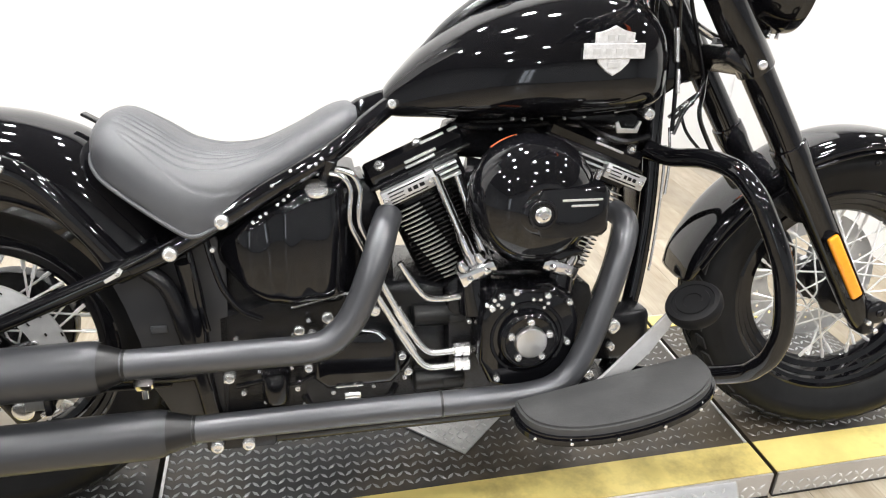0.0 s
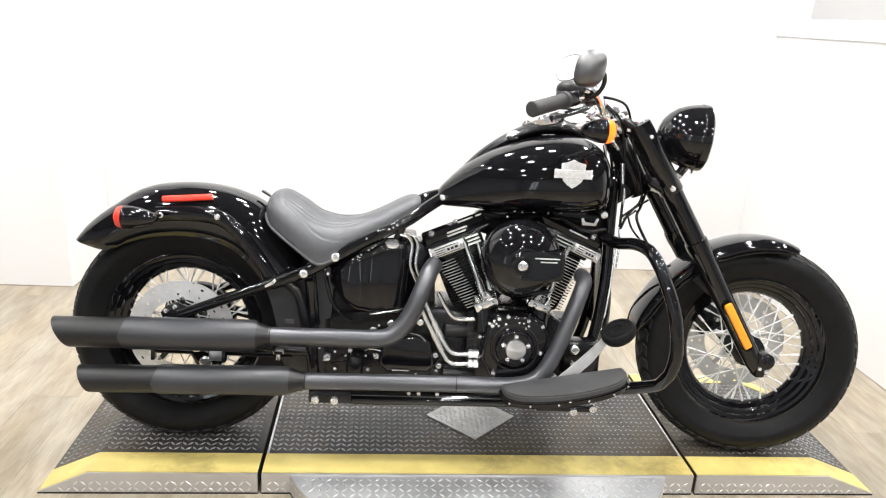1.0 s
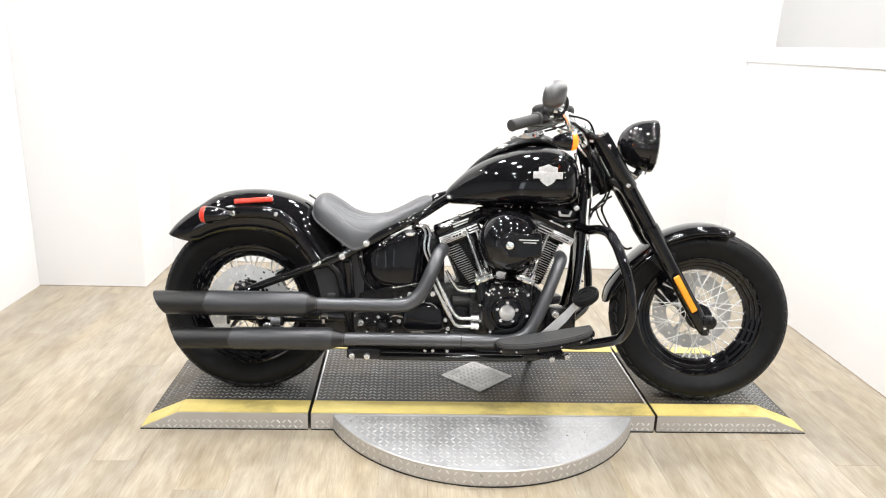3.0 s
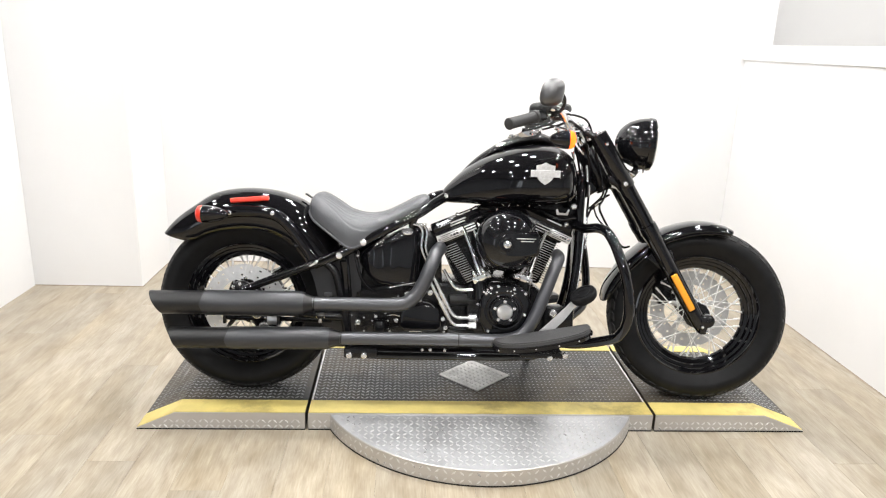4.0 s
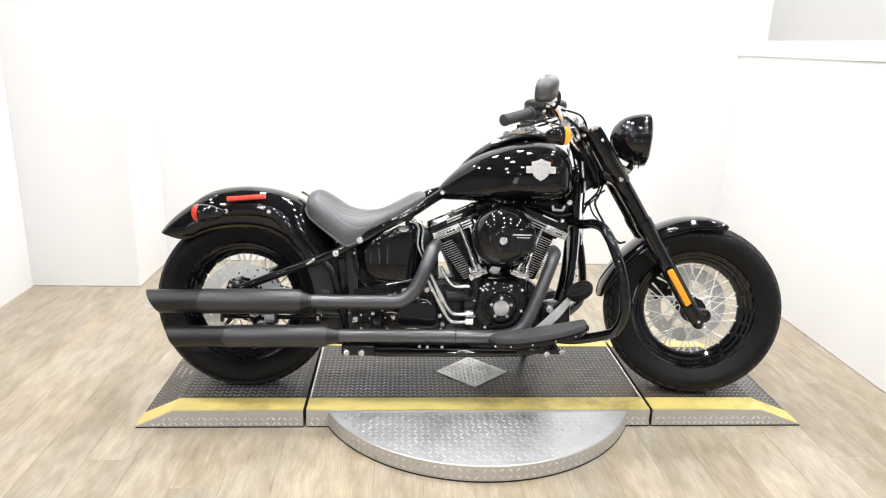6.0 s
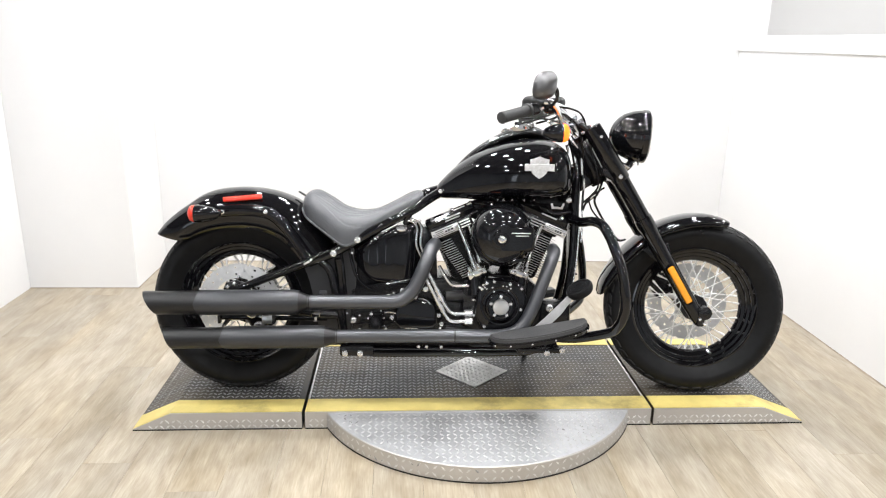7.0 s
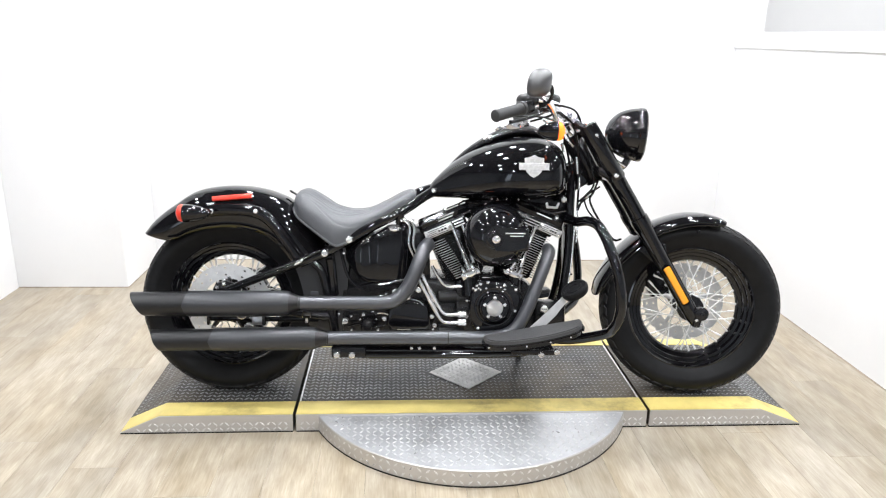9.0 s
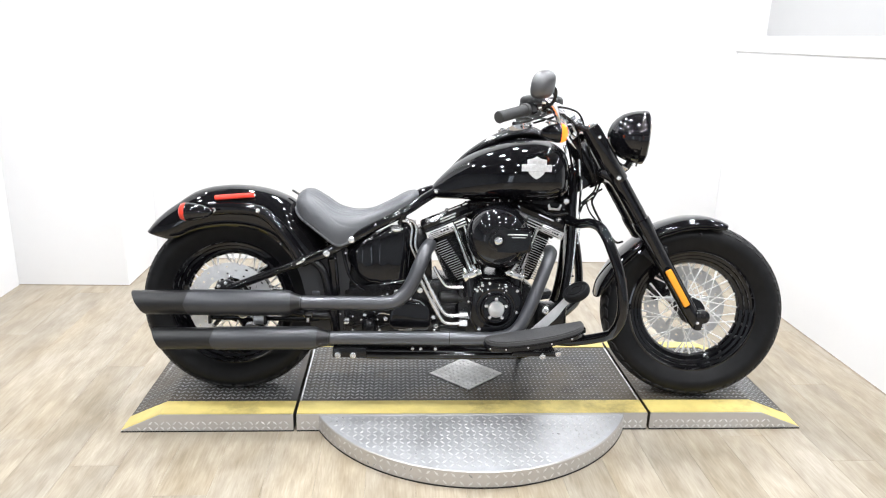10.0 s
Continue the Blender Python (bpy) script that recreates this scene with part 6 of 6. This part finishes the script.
# brake line with its union, and bright ferrules beside the neck
for pts, r in (([(0.375, -0.05, 0.675), (0.392, -0.05, 0.69), (0.416, -0.05, 0.708), (0.45, -0.05, 0.73)], 0.0035), ([(0.385, -0.05, 0.672), (0.405, -0.05, 0.69), (0.42, -0.05, 0.7)], 0.0035), ([(0.395, -0.05, 0.69), (0.41, -0.052, 0.65), (0.44, -0.055, 0.615), (0.475, -0.06, 0.58)], 0.003)):
    bm = bmesh.new()
    tube(bm, pts, r, 8, 5)
    part("brake_line", bm, M_BLACK, bike, "thin black brake line")
for p0, p1, r in (((0.357, -0.085, 0.828), (0.363, -0.085, 0.773), 0.0045), ((0.372, -0.075, 0.76), (0.371, -0.08, 0.72), 0.004), ((0.398, -0.055, 0.692), (0.408, -0.055, 0.7), 0.006)):
    bm = bmesh.new()
    rod(bm, p0, p1, r)
    part("cable_ferrule", bm, M_BOLT, bike, "bright cable ferrule")
for p0, p1, r in (((0.30, -0.12, 0.93), (0.335, -0.1, 0.9), 0.007), ((0.325, -0.09, 0.885), (0.345, -0.08, 0.865), 0.006), ((0.255, -0.17, 0.955), (0.285, -0.15, 0.94), 0.009), ((0.22, -0.2, 0.945), (0.25, -0.19, 0.93), 0.006), ((0.31, -0.06, 0.875), (0.318, -0.06, 0.845), 0.005)):
    bm = bmesh.new()
    d = Vector(p1) - Vector(p0)
    lathe(bm, p0, d, [(r * 0.7, 0), (r, d.length * 0.1), (r, d.length * 0.55), (r * 0.75, d.length * 0.6), (r * 0.75, d.length)], 12)
    part("cable_fitting", bm, M_CHROME, bike, "polished cable fitting")
for x, y, z in ((0.352, -0.098, 0.915), (0.405, -0.125, 0.90), (0.30, -0.14, 0.905)):
    bolt("clamp_screw", (x, y - 0.03, z), 0.006, bike, h=0.008)
# front caliper on the far side
bm = bmesh.new()
box(bm, (-0.042, -0.028, -0.062), (0.042, 0.028, 0.062), 0.014, seg=3)
fc = part("front_caliper", bm, M_BLACK, bike, "black front brake caliper", matrix=pose(0.7, 0.085, 0.39, 0, -32, 0))
for q in (-0.03, 0.03):
    bolt("caliper_bolt", (0.02, -0.03, q), 0.008, fc, h=0.01)

# engine guard
for side in (-1, 1):
    bm = bmesh.new()
    tube(bm, [(0.335, side * 0.06, 0.62), (0.362, side * 0.1, 0.613), (0.386, side * 0.165, 0.621), (0.403, side * 0.228, 0.614), (0.416, side * 0.268, 0.586), (0.428, side * 0.287, 0.553), (0.452, side * 0.31, 0.478), (0.466, side * 0.314, 0.387), (0.465, side * 0.303, 0.329), (0.456, side * 0.282, 0.293), (0.437, side * 0.25, 0.264), (0.347, side * 0.16, 0.222), (0.28, side * 0.1, 0.21)], 0.0165, 18)
    part("engine_guard", bm, M_GLOSS, bike, "gloss black engine guard bar")

# ------------------------------------------------ floorboards and pedal
def half_moon(s, grow=0.0, n=26):
    """Straight inner side, bowed outer side."""
    pts = [(0.046 - grow, -0.262 + grow * 0.5), (0.350 + grow, -0.262 + grow * 0.5)]
    for k in range(n + 1):
        f = k / n
        a = math.pi * f
        x = 0.198 + (0.154 + grow) * math.cos(a)
        pts.append((x, -0.266 - (0.127 + grow) * math.sin(a) ** 0.66))
    return [(x, y * (-s)) for x, y in pts]


def board(side):
    tiltz = lambda x: 0.2575 + (x - 0.042) * 0.185
    def plate(bm, out, z0, z1):
        a = [bm.verts.new((x, y, tiltz(x) + z0)) for x, y in out]
        b = [bm.verts.new((x, y, tiltz(x) + z1)) for x, y in out]
        bm.faces.new(a), bm.faces.new(b), bridge(bm, a, b)
    bm = bmesh.new()
    plate(bm, half_moon(side, 0.001), -0.029, -0.026)
    plate(bm, half_moon(side, 0.0055), -0.026, -0.022)
    plate(bm, half_moon(side, 0.007), -0.022, -0.016)
    plate(bm, half_moon(side, 0.004), -0.016, -0.012)
    fb = part("floorboard", bm, M_GLOSS, bike, "gloss black half-moon floorboard", smooth=30)
    bm = bmesh.new()
    plate(bm, half_moon(side, 0.0), -0.012, -0.002)
    plate(bm, half_moon(side, -0.004), -0.002, 0.0015)
    part("floorboard_pad", bm, M_BOARD, fb, "ribbed black rubber pad", smooth=30)
    bm = bmesh.new()
    box(bm, (0.13, 0.1 if side > 0 else -0.3, 0.205), (0.27, 0.3 if side > 0 else -0.1, 0.222), 0.005)
    part("floorboard_bracket", bm, M_BLACK, fb, "black floorboard bracket")
    return fb


for side in (-1, 1):
    fb = board(side)
    for x, z in ((0.224, 0.208), (0.273, 0.218)):
        bolt("bracket_bolt", (x, side * 0.297, z), 0.011, fb, (0, side, 0), 0.014)
    for k in range(6):
        f = (k + 1) / 7
        x = 0.198 + 0.16 * math.cos(math.pi * f)
        bolt("rim_rivet", (x, side * (0.27 + 0.132 * math.sin(math.pi * f) ** 0.66), 0.2385 + (x - 0.042) * 0.185), 0.003, fb, (0, side, 0), 0.0015)
bm = bmesh.new()
PEDAL = (0.326, -0.285, 0.412)
lathe(bm, PEDAL, (-0.5, -0.25, 0.82), [(0.028, -0.016), (0.04, -0.012), (0.044, -0.003), (0.0445, 0.006), (0.041, 0.012), (0.034, 0.0125), (0.033, 0.0105), (0.027, 0.0105), (0.026, 0.0125), (0.015, 0.0125), (0.014, 0.0105), (0.0, 0.0105)], 40)
pedal = part("brake_pedal", bm, M_RUBBER, bike, "round black rubber brake pedal pad")
bm = bmesh.new()
prism(bm, [(0.168, 0.262), (0.188, 0.258), (0.235, 0.284), (0.272, 0.322), (0.3, 0.36), (0.32, 0.394), (0.308, 0.402), (0.272, 0.362), (0.225, 0.315)], -0.258, -0.252, 0.0015)
part("pedal_arm", bm, M_STEEL, pedal, "bare steel brake pedal arm")
bm = bmesh.new()
box(bm, (0.225, -0.14, 0.25), (0.33, -0.08, 0.345), 0.012)
part("front_mount", bm, M_BLACK, bike, "black front engine mount")
for x, z, r in ((0.254, 0.323, 0.015), (0.252, 0.284, 0.009), (0.19, 0.262, 0.011)):
    bolt("mount_bolt", (x, -0.145 if z > 0.27 else -0.2, z), r, bike, h=0.014)
# side stand on the far side
bm = bmesh.new()
tube(bm, [(0.16, 0.11, 0.17), (0.2, 0.19, 0.105), (0.235, 0.265, 0.048), (0.245, 0.29, 0.051)], 0.011, 12)
part("side_stand", bm, M_BLACK, bike, "black side stand, folded out")
# primary case on the far side
bm = bmesh.new()
prism(bm, [(-0.36, 0.25), (-0.30, 0.21), (0.12, 0.22), (0.18, 0.28), (0.16, 0.36), (0.08, 0.395), (-0.28, 0.395), (-0.36, 0.34)], 0.115, 0.19, 0.02, 3)
part("primary_case", bm, M_GLOSS, bike, "gloss black primary case", smooth=40)


# ---------------------------------------------------------------- floor planks
PW, PL = 0.152, 1.22
bm = bmesh.new()
box(bm, (-PW / 2 + 0.0002, -PL / 2 + 0.0002, -0.006), (PW / 2 - 0.0002, PL / 2 - 0.0002, 0), 0.0006, seg=1)
plank_mesh = None
far_planks = bmesh.new()
for i in range(-40, 40):
    shift = (i * 0.437) % 1.0 * PL
    for j in range(-7, 3):
        x, y = i * PW + 0.04, j * PL + shift - 0.5
        if y - PL / 2 > 2.6 or y < -7.5:
            continue
        if y < -2.9 or y - PL / 2 > BACK or not -15 <= i <= 11:
            box(far_planks, (x - PW / 2 + 0.0004, y - PL / 2 + 0.0004, GROUND - 0.006), (x + PW / 2 - 0.0004, y + PL / 2 - 0.0004, GROUND))
        elif plank_mesh is None:
            ob = part("plank", bm, M_WOOD, floor, smooth=0, matrix=pose(x, y, GROUND))
            plank_mesh = ob.data
        else:
            ob = new("plank", plank_mesh)
            ob.parent = floor
            ob.matrix_basis = pose(x, y, GROUND)
tagged(part("plank_field", far_planks, wood(True), floor, "pale oak planks of the hall", smooth=0), kind="stuff")
